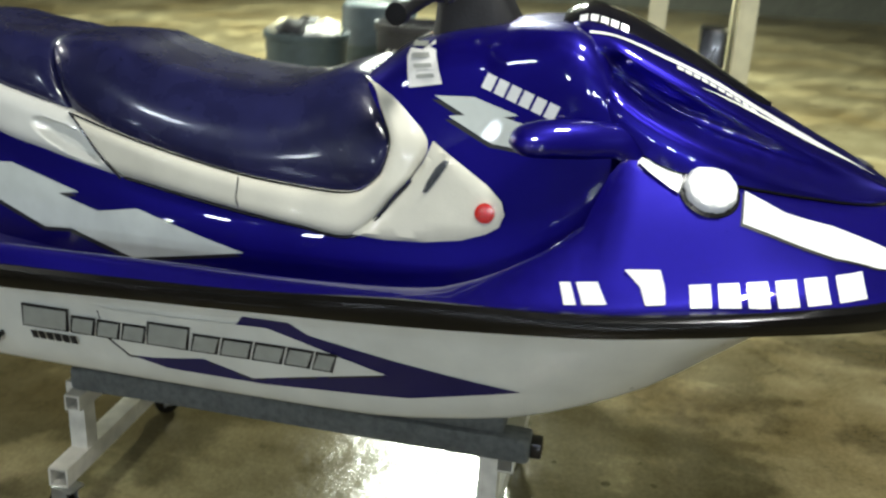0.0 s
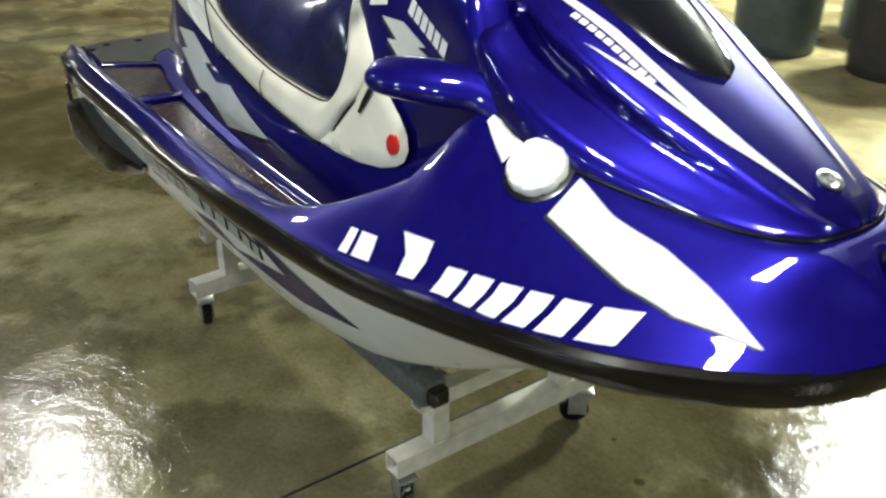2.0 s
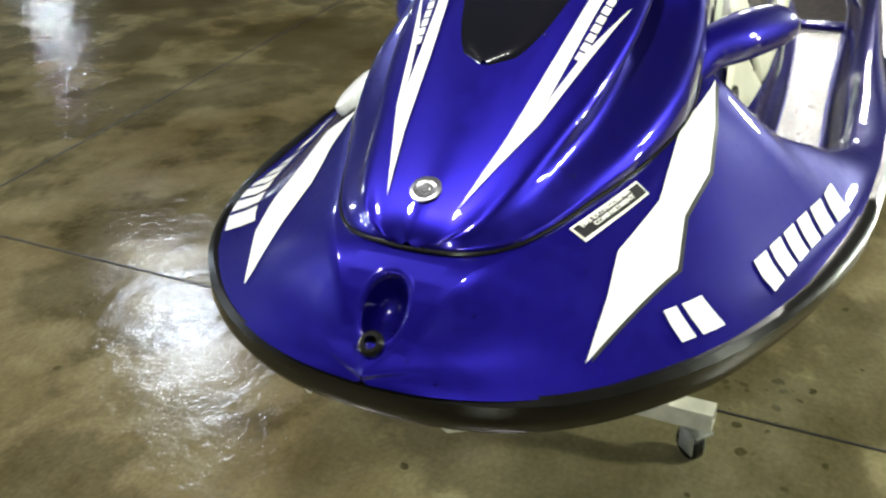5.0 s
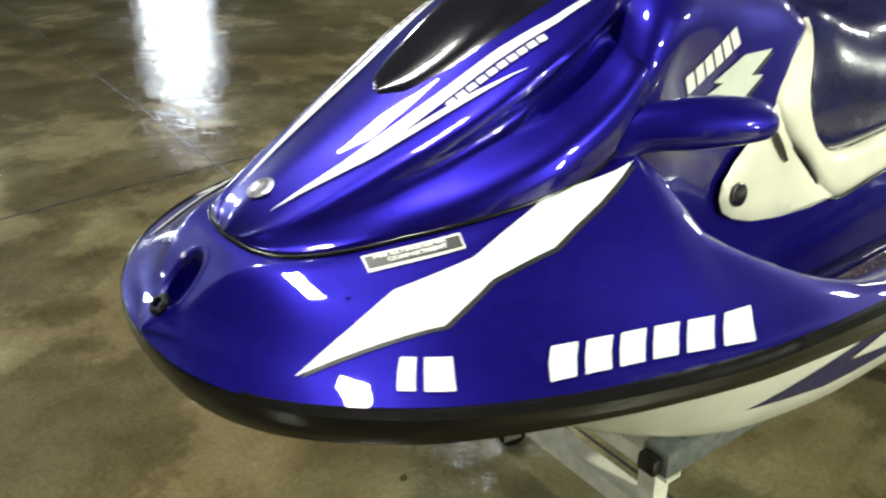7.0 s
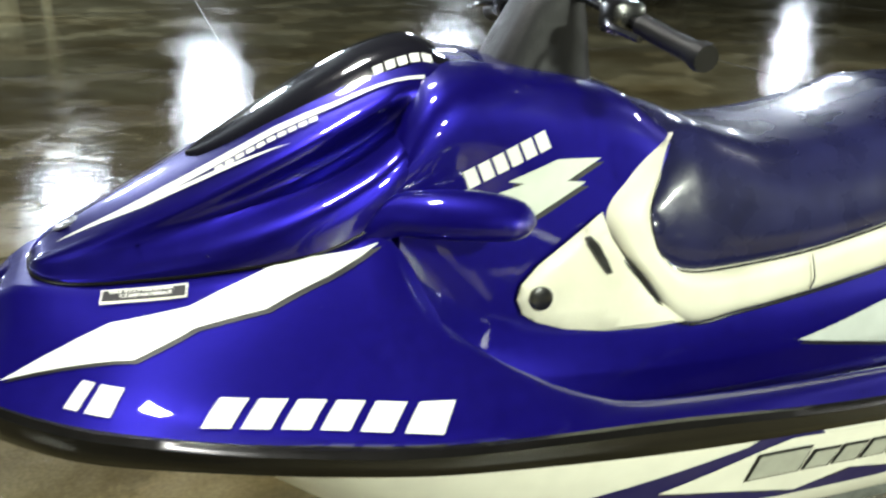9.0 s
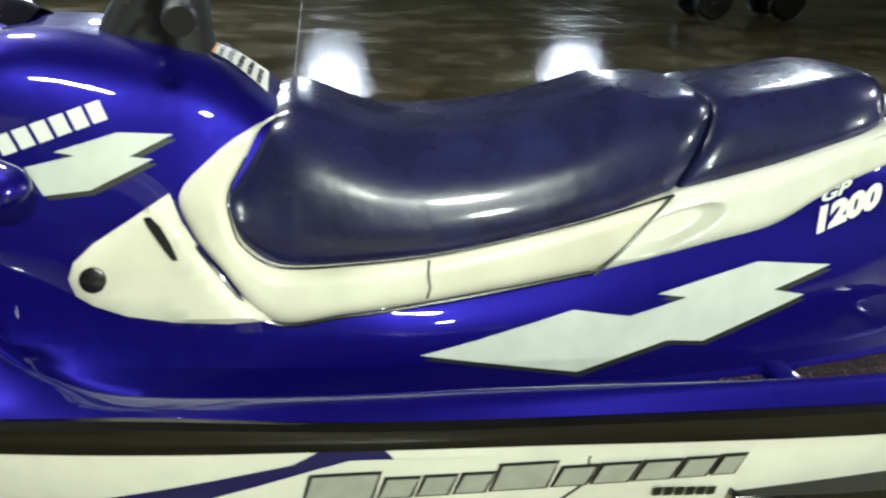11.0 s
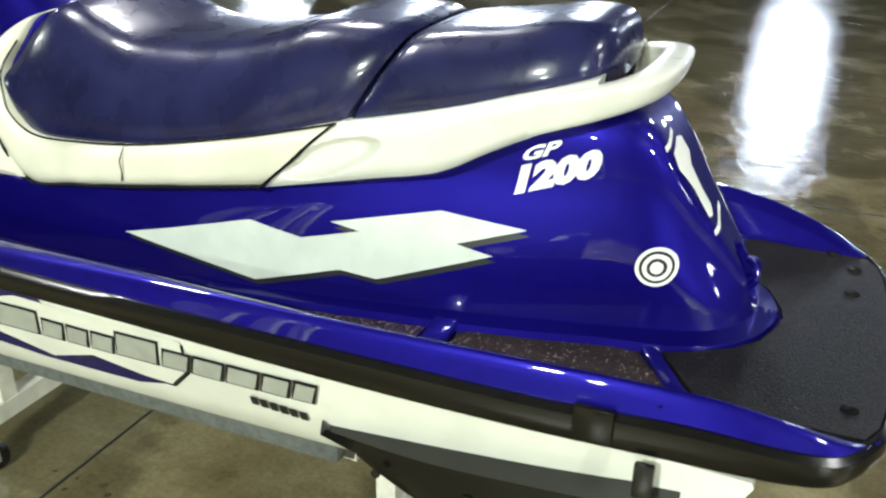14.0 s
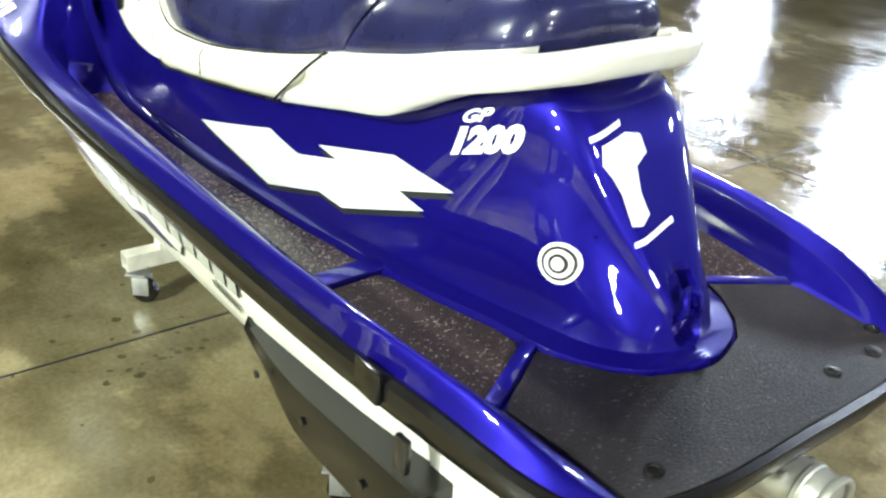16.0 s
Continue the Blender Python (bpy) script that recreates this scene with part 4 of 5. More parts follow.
# stern tow hook on the pedestal
hook_path = catmull([(0.245, -0.016, 0.752), (0.224, -0.018, 0.775), (0.228, -0.014, 0.798), (0.240, 0.002, 0.806), (0.228, 0.018, 0.798), (0.224, 0.022, 0.775), (0.245, 0.020, 0.752)], 5)
part("tow_hook", tube([p + Vector((0.022, 0, 0)) for p in hook_path], 0.0065, 8), BLUE, craft, "blue tow loop")

# ---------------------------------------------------------------- underside fittings
def plate(outline, ya, yb):
    """A flat piece with an (x, z) outline between two y."""
    rows = [[Vector((x, y, z)) for x, z in outline] for y in (ya, yb)]
    return grid_mesh(rows, close_v=True, cap=True)


def sponson(s):
    rows = []
    for i in range(19):
        x = 0.885 - 0.60 * i / 18
        f = i / 18
        top = 0.555 + 0.045 * f
        low = 0.55 - 0.10 * min(1, f * 2.5) ** 0.7 - 0.0 * f
        yo = (0.462 if x > 0.3 else 0.46) + 0.035 * math.sin(min(1, f * 2) * math.pi / 2)
        yi = 0.40
        rows.append([Vector((x, s * yi, top)), Vector((x, s * (yo - 0.006), top)), Vector((x, s * yo, top - 0.008 - 0.2 * (top - low))), Vector((x, s * (yo - 0.01), low + 0.02)), Vector((x, s * (yo - 0.035), low)), Vector((x, s * yi, low + 0.005))])
    return grid_mesh(rows, close_v=True, cap=True)


for s in (1, -1):
    sp = part("sponson", sponson(s), RUBBER, craft, "black stabilising sponson")
    for x in (0.42, 0.60, 0.76):
        part("bolt", lathe([(0, 0), (0.008, 0), (0.008, 0.004), (0, 0.005)], 10, (x, s * 0.497, 0.53), pose(0, 0, 0, -90 * s)), BLACK, sp)
    part("rail_joint", box(0.06, 0.012, 0.056, (0.413, s * (half_beam(0.413) + 0.0005), 0.727), 0.004, None), RUBBER, craft, "black rubber sleeve on the rub rail")
    part("rail_clip", box(0.03, 0.012, 0.06, (0.335, s * 0.487, 0.645), 0.004), BLACK, craft, "black rub rail end clip")
    part("ride_fin", plate([(0.34, 0.65), (0.19, 0.647), (0.186, 0.637), (0.222, 0.572), (0.24, 0.552), (0.272, 0.528), (0.34, 0.52)], s * 0.385, s * 0.43), WHITE, craft, "white hull extension at the stern")
noz = part("jet_nozzle", lathe([(0.040, 0.01), (0.044, 0.0), (0.050, 0.0), (0.052, 0.006), (0.050, 0.012), (0.045, 0.016), (0.046, 0.04), (0.049, 0.043), (0.049, 0.05), (0.044, 0.054), (0.042, 0.10), (0.056, 0.14), (0.056, 0.22), (0.036, 0.22), (0.036, 0.06), (0.040, 0.01)], 32, (-0.045, -0.022, 0.582), pose(0, 0, 0, 0, 90, 0)), ALU, craft, "cast aluminium jet pump nozzle")
for a in (40, 150, 270):
    part("nozzle_bolt", lathe([(0, 0), (0.007, 0), (0.007, 0.006), (0.004, 0.008), (0, 0.008)], 8, (0.03, -0.022 + 0.046 * math.cos(radians(a)), 0.582 + 0.046 * math.sin(radians(a))), pose(0, 0, 0, 0, -90, 0)), STEEL, noz)


# ---------------------------------------------------------------- decals
def stroke(name, poly, tree, axis, s, material, label="", lift=0.002, under=None, reach=2.0):
    if under is not None:
        part("decal_outline", decal(under, tree, axis, s, lift * 0.5, 0.03, reach=reach), DARKLINE, craft)
    return part(name, decal(poly, tree, axis, s, lift, 0.03, reach=reach), material, craft, label)


# deck stripes
stripe_port = [(2.791, 0.259), (2.698, 0.257), (2.627, 0.249), (2.509, 0.274), (2.386, 0.268), (2.215, 0.286), (2.302, 0.306), (2.400, 0.321), (2.505, 0.310), (2.597, 0.324)]
stroke("deck_stripe", stripe_port, deck_tree, "z", 1, STRIPE, "white reflective lightning stripe", 0.003, [(x - 0.004, y + 0.006) for x, y in stripe_port])
stripe_fore = [(2.796, -0.255), (2.687, -0.309), (2.605, -0.326), (2.433, -0.324), (2.434, -0.260), (2.513, -0.266), (2.606, -0.250), (2.72, -0.251)]
stroke("deck_stripe", stripe_fore, deck_tree, "z", 1, STRIPE, "white reflective lightning stripe", 0.003, [(x - 0.004, y - 0.005) for x, y in stripe_fore])
stroke("deck_stripe", [(2.202, -0.272), (2.319, -0.264), (2.308, -0.311)], deck_tree, "z", 1, STRIPE, "white stripe tip behind the fuel cap", 0.006)
# hood stripes
for s in (1, -1):
    stroke("hood_stripe", [(x, y * s) for x, y in [(2.708, 0.053), (2.56, 0.110), (2.511, 0.111), (2.375, 0.127), (2.25, 0.145), (2.10, 0.154), (2.10, 0.149), (2.25, 0.133), (2.34, 0.114), (2.471, 0.094), (2.60, 0.076)]], hood_tree, "z", s, STRIPE, "white tapering hood stripe", 0.003)
    stroke("hood_stripe", [(x, y * s) for x, y in [(2.565, 0.109), (2.44, 0.142), (2.327, 0.174), (2.43, 0.134), (2.511, 0.1125)]], hood_tree, "z", s, STRIPE, "white hood stripe barb", 0.0035)
    for k in range(10):
        xa = 2.445 - 0.017 * k
        ya = 0.122 + 0.0023 * k
        stroke("script_bar", [(xa, (ya + 0.001) * s), (xa - 0.0135, (ya + 0.0035) * s), (xa - 0.0135, (ya + 0.0145) * s), (xa, (ya + 0.012) * s)], hood_tree, "z", s, STRIPE, "", 0.004)
    # lettering band at the rear of the windscreen
    for k in range(5):
        xa = 2.175 - 0.021 * k
        stroke("screen_bar", [(xa, 0.113 * s), (xa - 0.016, 0.113 * s), (xa - 0.016, 0.100 * s), (xa, 0.100 * s)], screen_tree, "z", s, STRIPE, "", 0.002)
part("emblem", lathe([(0, 0), (0.0225, 0), (0.0225, 0.002), (0.017, 0.003), (0.0145, 0.0015), (0.007, 0.0015), (0.006, 0.003), (0, 0.003)], 32, (2.695, 0, 1.036), pose(0, 0, 0, 0, 22, 0)), EMBLEM, craft, "round chrome emblem")

# cowl lightning marks
bolt = [(1.80, 1.136), (1.885, 1.141), (1.98, 1.114), (1.95, 1.107), (2.025, 1.092), (2.0, 1.046), (1.93, 1.052), (1.832, 1.098), (1.868, 1.103)]
lt = [(1.404, 0.768), (1.132, 0.830), (1.026, 0.811), (0.915, 0.836), (0.972, 0.846), (0.771, 0.889), (0.617, 0.873), (0.738, 0.836), (0.672, 0.822), (0.878, 0.752), (0.951, 0.760), (1.121, 0.714)]
for s in (1, -1):
    stroke("cowl_flash", bolt, deck_tree, "y", s, SILVER, "pale lightning flash decal", 0.003, [(x - 0.006, z - 0.008) for x, z in bolt])
    stroke("side_flash", lt, deck_tree, "y", s, SILVER, "pale silver lightning flash decal", 0.003, [(x - 0.006, z - 0.010) for x, z in lt], 0.385)
    # brand word as plain bars
    for k in range(6):
        x0, z0 = 2.052 - 0.0268 * k, 1.111 + 0.0088 * k
        stroke("brand_bar", [(x0, z0), (x0 - 0.021, z0 + 0.007), (x0 - 0.009, z0 + 0.037), (x0 + 0.012, z0 + 0.030)], deck_tree, "y", s, STRIPE, "", 0.0025)

# hull side graphics
navy = [(2.055, 0.607), (1.62, 0.678), (1.58, 0.70), (1.48, 0.70), (1.45, 0.66), (1.30, 0.62), (1.17, 0.62), (1.20, 0.556), (1.285, 0.535), (1.511, 0.533), (1.828, 0.556)]
diam = [(1.785, 0.612), (1.532, 0.682), (1.15, 0.674), (1.155, 0.605), (1.202, 0.558), (1.26, 0.561), (1.378, 0.580), (1.487, 0.546)]
LETTER_WIDTHS = (0.118, 0.062, 0.06, 0.06, 0.102, 0.066, 0.072, 0.072, 0.062, 0.05)
for s in (1, -1):
    stroke("hull_flash", navy, hull_tree, "y", s, DECALBLUE, "navy lightning panel", 0.002)
    stroke("hull_diamond", diam, hull_tree, "y", s, WHITE, "pale diamond decal panel", 0.004, [(x - 0.004, z - 0.008) for x, z in diam])
    x = 1.605 if s > 0 else 0.955
    for k, w in enumerate(LETTER_WIDTHS):
        f = k / 10
        z = 0.602 + (0.012 * f if s > 0 else 0.0)
        h = 0.052 if k in (0, 4) else 0.038
        d = -s
        for grow, lift, m, nm in ((0.005, 0.0055, DARKLINE, "word_outline"), (0.0, 0.0075, GREYLET, "model_word_bar")):
            a, b = x - d * grow, x + d * (w - 0.010 + grow)
            stroke(nm, [(a, z - grow), (b - d * 0.004, z - grow), (b + d * 0.010, z + h + grow), (a + d * 0.014, z + h + grow)], hull_tree, "y", s, m, "", lift)
        x += d * w
    for k in range(6):
        xa = (1.026 - 0.0195 * k) if s > 0 else (0.965 + 0.0195 * k)
        za = 0.566 - (0.0015 * k if s > 0 else 0)
        stroke("brand_bar", [(xa, za), (xa - s * 0.015, za), (xa - s * 0.015, za + 0.021), (xa, za + 0.021)], hull_tree, "y", s, DARKLINE, "", 0.0055)

# registration characters as plain bars
def bar_word(low_a, low_b, high_a, high_b, widths, side):
    """A word as one leaning bar per character, between its four corners (x, z)."""
    corners = [Vector(c) for c in (low_a, low_b, high_a, high_b)]
    at, total = 0.0, sum(widths)
    for w in widths:
        u, v = (at + 0.13 * w) / total, (at + 0.87 * w) / total
        quad = [corners[0].lerp(corners[1], u), corners[0].lerp(corners[1], v), corners[2].lerp(corners[3], v), corners[2].lerp(corners[3], u)]
        stroke("registration_bar", [tuple(q) for q in quad], deck_tree, "y", side, STRIPE, "", 0.003)
        at += w


bar_word((2.700, 0.877), (2.628, 0.873), (2.672, 0.900), (2.606, 0.896), (0.55, 1.0), 1)
bar_word((2.522, 0.863), (2.172, 0.834), (2.489, 0.887), (2.142, 0.865), (1, 1, 1, 1, 1.1, 1.35), 1)
bar_word((2.124, 0.834), (2.210, 0.840), (2.110, 0.863), (2.188, 0.869), (0.5, 1.0), -1)
bar_word((2.343, 0.843), (2.667, 0.871), (2.337, 0.873), (2.663, 0.901), (1, 1, 1, 1, 1.1, 1.35), -1)
stroke("validation_sticker", [(2.271, 0.842), (2.305, 0.845), (2.302, 0.866), (2.290, 0.892), (2.226, 0.890), (2.258, 0.866)], deck_tree, "y", -1, PAPER, "faded white and pale blue sticker", 0.003)


# round badge
def disc(x, z, r, lift, material, name, label=""):
    return part(name, decal([(x + r * math.cos(a), z + r * math.sin(a)) for a in [2 * math.pi * k / 28 for k in range(28)]], deck_tree, "y", 1, lift, 0.03), material, craft, label)


disc(0.402, 0.828, 0.034, 0.002, PAPER, "round_badge", "round white inspection badge with dark rings")
disc(0.402, 0.828, 0.028, 0.003, DARKLINE, "badge_ring")
disc(0.402, 0.828, 0.023, 0.004, PAPER, "badge_face")
disc(0.402, 0.828, 0.016, 0.005, DARKLINE, "badge_ring")
disc(0.402, 0.828, 0.0105, 0.006, PAPER, "badge_face")


def letters(text, size, tree, origin, right, up, project, material, name, label="", lift=0.003, shear=0.25, bold=0.035):
    """Flat lettering laid onto a surface: origin, right and up in metres; project is the way towards the surface."""
    cu = bpy.data.curves.new("lettering", "FONT")
    cu.body, cu.size, cu.shear, cu.resolution_u, cu.offset = text, size, shear, 3, size * bold
    tmp = new("tmp", cu)
    me = bpy.data.meshes.new_from_object(tmp.evaluated_get(bpy.context.evaluated_depsgraph_get()))
    bpy.data.objects.remove(tmp)
    bm = bmesh.new()
    bm.from_mesh(me)
    bpy.data.meshes.remove(me)
    bmesh.ops.triangulate(bm, faces=bm.faces[:])
    for _ in range(2):
        long = [e for e in bm.edges if e.calc_length() > size * 0.35]
        if long:
            bmesh.ops.subdivide_edges(bm, edges=long, cuts=1)
            bmesh.ops.triangulate(bm, faces=[f for f in bm.faces if len(f.verts) > 3])
    o, r, u, d = Vector(origin), Vector(right), Vector(up), Vector(project).normalized()
    for v in bm.verts:
        p = o + r * v.co.x + u * v.co.y
        hit, nrm, _, _ = tree.ray_cast(p - d * 1.0, d)
        v.co = (hit if hit else p) - d * lift
    return part(name, bm, material, craft, label)


letters("1200", 0.058, deck_tree, (0.657, 0.16, 0.931), (-1.22, 0, 0.40), (0.0, 0, 1), (0, -1, 0), STRIPE, "model_number", "white model number on the flank", bold=0.07, shear=0.12)
letters("GP", 0.029, deck_tree, (0.645, 0.16, 0.986), (-1.65, 0, 0.58), (0.0, 0, 1), (0, -1, 0), STRIPE, "model_letters", "white model letters", bold=0.04)

# extinguisher label
label_poly = [(2.638, 0.183), (2.507, 0.238), (2.511, 0.259), (2.642, 0.209)]
stroke("compartment_label", label_poly, deck_tree, "z", 1, PAPER, "white-framed black compartment label", 0.003)
stroke("label_field", [(2.6355, 0.187), (2.510, 0.2400), (2.513, 0.2555), (2.6385, 0.2055)], deck_tree, "z", 1, DARKLINE, "", 0.004)
letters("FIRE EXTINGUISHER", 0.0100, deck_tree, (2.627, 0.2000, 1.0), (-1.08, 0.430, 0), (-0.05, -0.8, 0), (0, 0, -1), PAPER, "label_line", "", 0.006, 0)
letters("COMPARTMENT", 0.0100, deck_tree, (2.612, 0.2145, 1.0), (-1.08, 0.430, 0), (-0.05, -0.8, 0), (0, 0, -1), PAPER, "label_line", "", 0.006, 0)

# sticker on the stern face of the pedestal: a plain leaf-like shape with two bars
fig = [(0.098, 0.985), (0.090, 1.010), (0.035, 1.022), (0.003, 1.016), (0.0, 0.990), (0.030, 0.975), (0.036, 0.940), (0.030, 0.910), (0.052, 0.898), (0.072, 0.900), (0.076, 0.943), (0.085, 0.965)]
part("stern_sticker", decal(fig, deck_tree, "x", 1, 0.002, 0.02), PAPER, craft, "plain white stern sticker")
part("sticker_bar", decal([(0.108, 1.015), (0.04, 1.032), (0.04, 1.040), (0.108, 1.023)], deck_tree, "x", 1, 0.002, 0.02), PAPER, craft)
part("sticker_bar", decal([(0.075, 0.870), (-0.017, 0.892), (-0.017, 0.900), (0.075, 0.878)], deck_tree, "x", 1, 0.002, 0.02), PAPER, craft)
# warning label on the cowl beside the seat, starboard
stroke("warning_label", [(1.715, 1.262), (1.772, 1.268), (1.813, 1.160), (1.742, 1.146)], deck_tree, "y", -1, PAPER, "white warning label", 0.003)
stroke("caution_label", [(1.655, 0.10), (1.76, 0.04), (1.76, -0.06), (1.66, -0.09)], deck_tree, "z", 1, PAPER, "white caution label with orange head", 0.003)
stroke("label_head", [(1.745, 0.048), (1.76, 0.04), (1.76, -0.06), (1.745, -0.063)], deck_tree, "z", 1, ORANGE, "", 0.004)

random.seed(8)
for k in range(5):
    x, y = 1.668 + 0.016 * k, 0.085 - 0.008 * k
    while y > -0.055:
        w = random.uniform(0.015, 0.04)
        stroke("label_bar", [(x, y), (x, max(-0.06, y - w)), (x + 0.007, max(-0.06, y - w)), (x + 0.007, y)], deck_tree, "z", 1, DARKLINE, "", 0.0045)
        y -= w + 0.008
for k in range(5):
    x, z = 1.722 + 0.008 * k, 1.25 - 0.019 * k
    stroke("label_bar", [(x, z), (x + 0.038, z + 0.005), (x + 0.041, z - 0.003), (x + 0.003, z - 0.008)], deck_tree, "y", -1, GREYLET, "", 0.0045)
# hairline splits in the seat skirt
for s in (1, -1):
    part("skirt_crack", tube(catmull(both([(1.391, 0.292, 0.938), (1.393, 0.3045, 0.915), (1.390, 0.3055, 0.895), (1.395, 0.3035, 0.874)], s), 4), 0.0014, 6), CLUTTER, craft, "hairline split in the vinyl")

# water drops left standing on the wet craft
def clear_water():
    m = bpy.data.materials.new("clear_water")
    m.use_nodes = True
    b = m.node_tree.nodes["Principled BSDF"]
    b.inputs["Base Color"].default_value = (0.9, 0.93, 1.0, 1)
    b.inputs["Roughness"].default_value = 0.03
    b.inputs["IOR"].default_value = 1.33
    b.inputs["Transmission Weight"].default_value = 1.0
    return m


random.seed(33)
faces = []
for ob in (deck, hood, rear_seat, front_seat):
    faces += [(p.area, ob, p) for p in ob.data.polygons if p.normal.z > 0.12]
total, drops = [], bmesh.new()
acc = 0.0
for f in faces:
    acc += f[0]
    total.append(acc)
shape = [(math.cos(a) * r, math.sin(a) * r, h) for r, h in ((1.0, 0.0), (0.8, 0.42), (0.4, 0.62)) for a in [2 * math.pi * k / 8 for k in range(8)]]
for k in range(620):
    area, ob, p = faces[int(np.searchsorted(total, random.random() * acc))]
    corners = [ob.data.vertices[i].co for i in p.vertices]
    w = [random.random() ** 0.7 + 1e-3 for _ in corners]
    spot = sum((c * q for c, q in zip(corners, w)), Vector()) / sum(w)
    q = Vector((0, 0, 1)).rotation_difference(p.normal).to_matrix()
    r = random.choice((0.0009, 0.0012, 0.0015, 0.002, 0.0028))
    vs = [drops.verts.new(spot + q @ (Vector(v) * r)) for v in shape] + [drops.verts.new(spot + p.normal * r * 0.68)]
    for ring in (0, 8):
        for j in range(8):
            drops.faces.new((vs[ring + j], vs[ring + (j + 1) % 8], vs[ring + 8 + (j + 1) % 8], vs[ring + 8 + j]))
    for j in range(8):
        drops.faces.new((vs[16 + j], vs[16 + (j + 1) % 8], vs[24]))
tagged(part("water_drops", drops, clear_water(), craft, "clear water drops on the bodywork"), "clear water drops standing on the wet bodywork", kind="stuff")

# ---------------------------------------------------------------- cart
cart = thing("wheeled_cart", "white steel cart with carpeted bunks under the watercraft", "cart")


def square_tube(a, b, w, material, name, label="", h=None, hollow=True):
    a, b = Vector(a), Vector(b)
    L = (b - a).length
    h = h or w
    t = 0.004
    bm = bmesh.new()
    outer = [(-w / 2, -h / 2), (w / 2, -h / 2), (w / 2, h / 2), (-w / 2, h / 2)]
    inner = [(y * (w / 2 - t) / (w / 2), z * (h / 2 - t) / (h / 2)) for y, z in outer]
    loops = []
    for x, pts in ((0, inner), (0, outer), (L, outer), (L, inner), (L * 0.5, inner)):
        loops.append([bm.verts.new((x, y, z)) for y, z in pts])
    loops.append(loops[0])
    for i in range(5):
        for k in range(4):
            bm.faces.new((loops[i][k], loops[i][(k + 1) % 4], loops[i + 1][(k + 1) % 4], loops[i + 1][k]))
    bmesh.ops.recalc_face_normals(bm, faces=bm.faces[:])
    q = (b - a).to_track_quat("X", "Z").to_matrix().to_4x4()
    bmesh.ops.transform(bm, matrix=Matrix.Translation(a) @ q, verts=bm.verts)
    return part(name, bm, material, cart, label, flat=True)


def caster(x, y, turn):
    m = pose(x, y, 0, 0, 0, turn)
    bm = lathe([(0.0, -0.014), (0.034, -0.014), (0.040, -0.009), (0.040, 0.009), (0.034, 0.014), (0.0, 0.014)], 22, (0.02, 0, 0.04), pose(0, 0, 0, 90))
    bmesh.ops.transform(bm, matrix=m, verts=bm.verts)
    w = part("wheel", bm, RUBBER, cart, "black rubber caster wheel")
    fk = merge(box(0.05, 0.004, 0.06, (0.012, 0.018, 0.06), 0.001), box(0.05, 0.004, 0.06, (0.012, -0.018, 0.06), 0.001), box(0.06, 0.05, 0.006, (0.0, 0, 0.098), 0.001), box(0.012, 0.04, 0.012, (0.02, 0, 0.04), 0.002))
    bmesh.ops.transform(fk, matrix=m, verts=fk.verts)
    part("caster_fork", fk, STEEL, cart, "zinc caster fork")


for x, shift in ((0.915, -0.05), (1.97, 0.0)):
    lean = 0.016 if shift else 0.0
    square_tube((x + lean, shift - 0.325, 0.145), (x - lean, shift + 0.325, 0.145), 0.05, CARTWHITE, "crossbar", "white square-tube crossbar")
    square_tube((x + 0.045, shift - 0.285, 0.335), (x + 0.045, shift + 0.285, 0.335), 0.04, CARTWHITE, "upper_crossbar", "white square-tube bunk bearer")
    for s in (1, -1):
        caster(x - s * lean * 0.9, shift + 0.29 * s, 30 * s + 200)
        square_tube((x - s * lean * 0.6, shift + 0.20 * s, 0.17), (x - s * lean * 0.6, shift + 0.20 * s, 0.355), 0.045, CARTWHITE, "upright", "white upright tube")
for s in (1, -1):
    part("bunk", box(1.13, 0.07, 0.062, (1.505, 0.275 * s, 0.387), 0.012), CARPET, cart, "grey carpeted bunk")
    part("bunk_bracket", box(0.03, 0.045, 0.04, (2.080, 0.275 * s, 0.388), 0.006), BLACK, cart, "black bracket at the bunk end")
    part("bunk_pad", box(1.06, 0.06, 0.056, (1.48, 0.272 * s, 0.446), 0.012), CARPET, cart, "grey carpet pad against the hull")

# ---------------------------------------------------------------- room
def slab(name, lo, hi, material, label, category):
    c = [(a + b) / 2 for a, b in zip(lo, hi)]
    ob = part(name, box(*(b - a for a, b in zip(lo, hi)), c), material, None, "", flat=True)
    return tagged(ob, label, category, kind="structure")


slab("floor", (-20, -25, -0.2), (18, 19, 0), CONCRETE, "wet stained grey-brown concrete floor with joints", "floor")
slab("wall_north", (-20.2, 19, -0.2), (18.2, 19.2, 5), WALLM, "painted block workshop wall", "wall")
slab("wall_south", (-20.2, -25.2, -0.2), (18.2, -25, 5), WALLM, "painted block workshop wall", "wall")
slab("wall_east", (18, -25, -0.2), (18.2, 19, 5), WALLM, "painted block workshop wall", "wall")
slab("wall_west", (-20.2, -25, -0.2), (-20, 19, 5), WALLM, "painted block workshop wall", "wall")
slab("ceiling", (-20.2, -25.2, 5), (18.2, 19.2, 5.2), CEILM, "dark workshop ceiling", "ceiling")
for x in (-12.5, -7.77, -3.0, 1.77, 6.54, 11.3):
    tagged(part("floor_joint", box(0.007, 44, 0.004, (x, -3, 0.0005)), DARKLINE, None, flat=True), "dark saw-cut joint in the concrete floor", "floor joint", kind="structure")
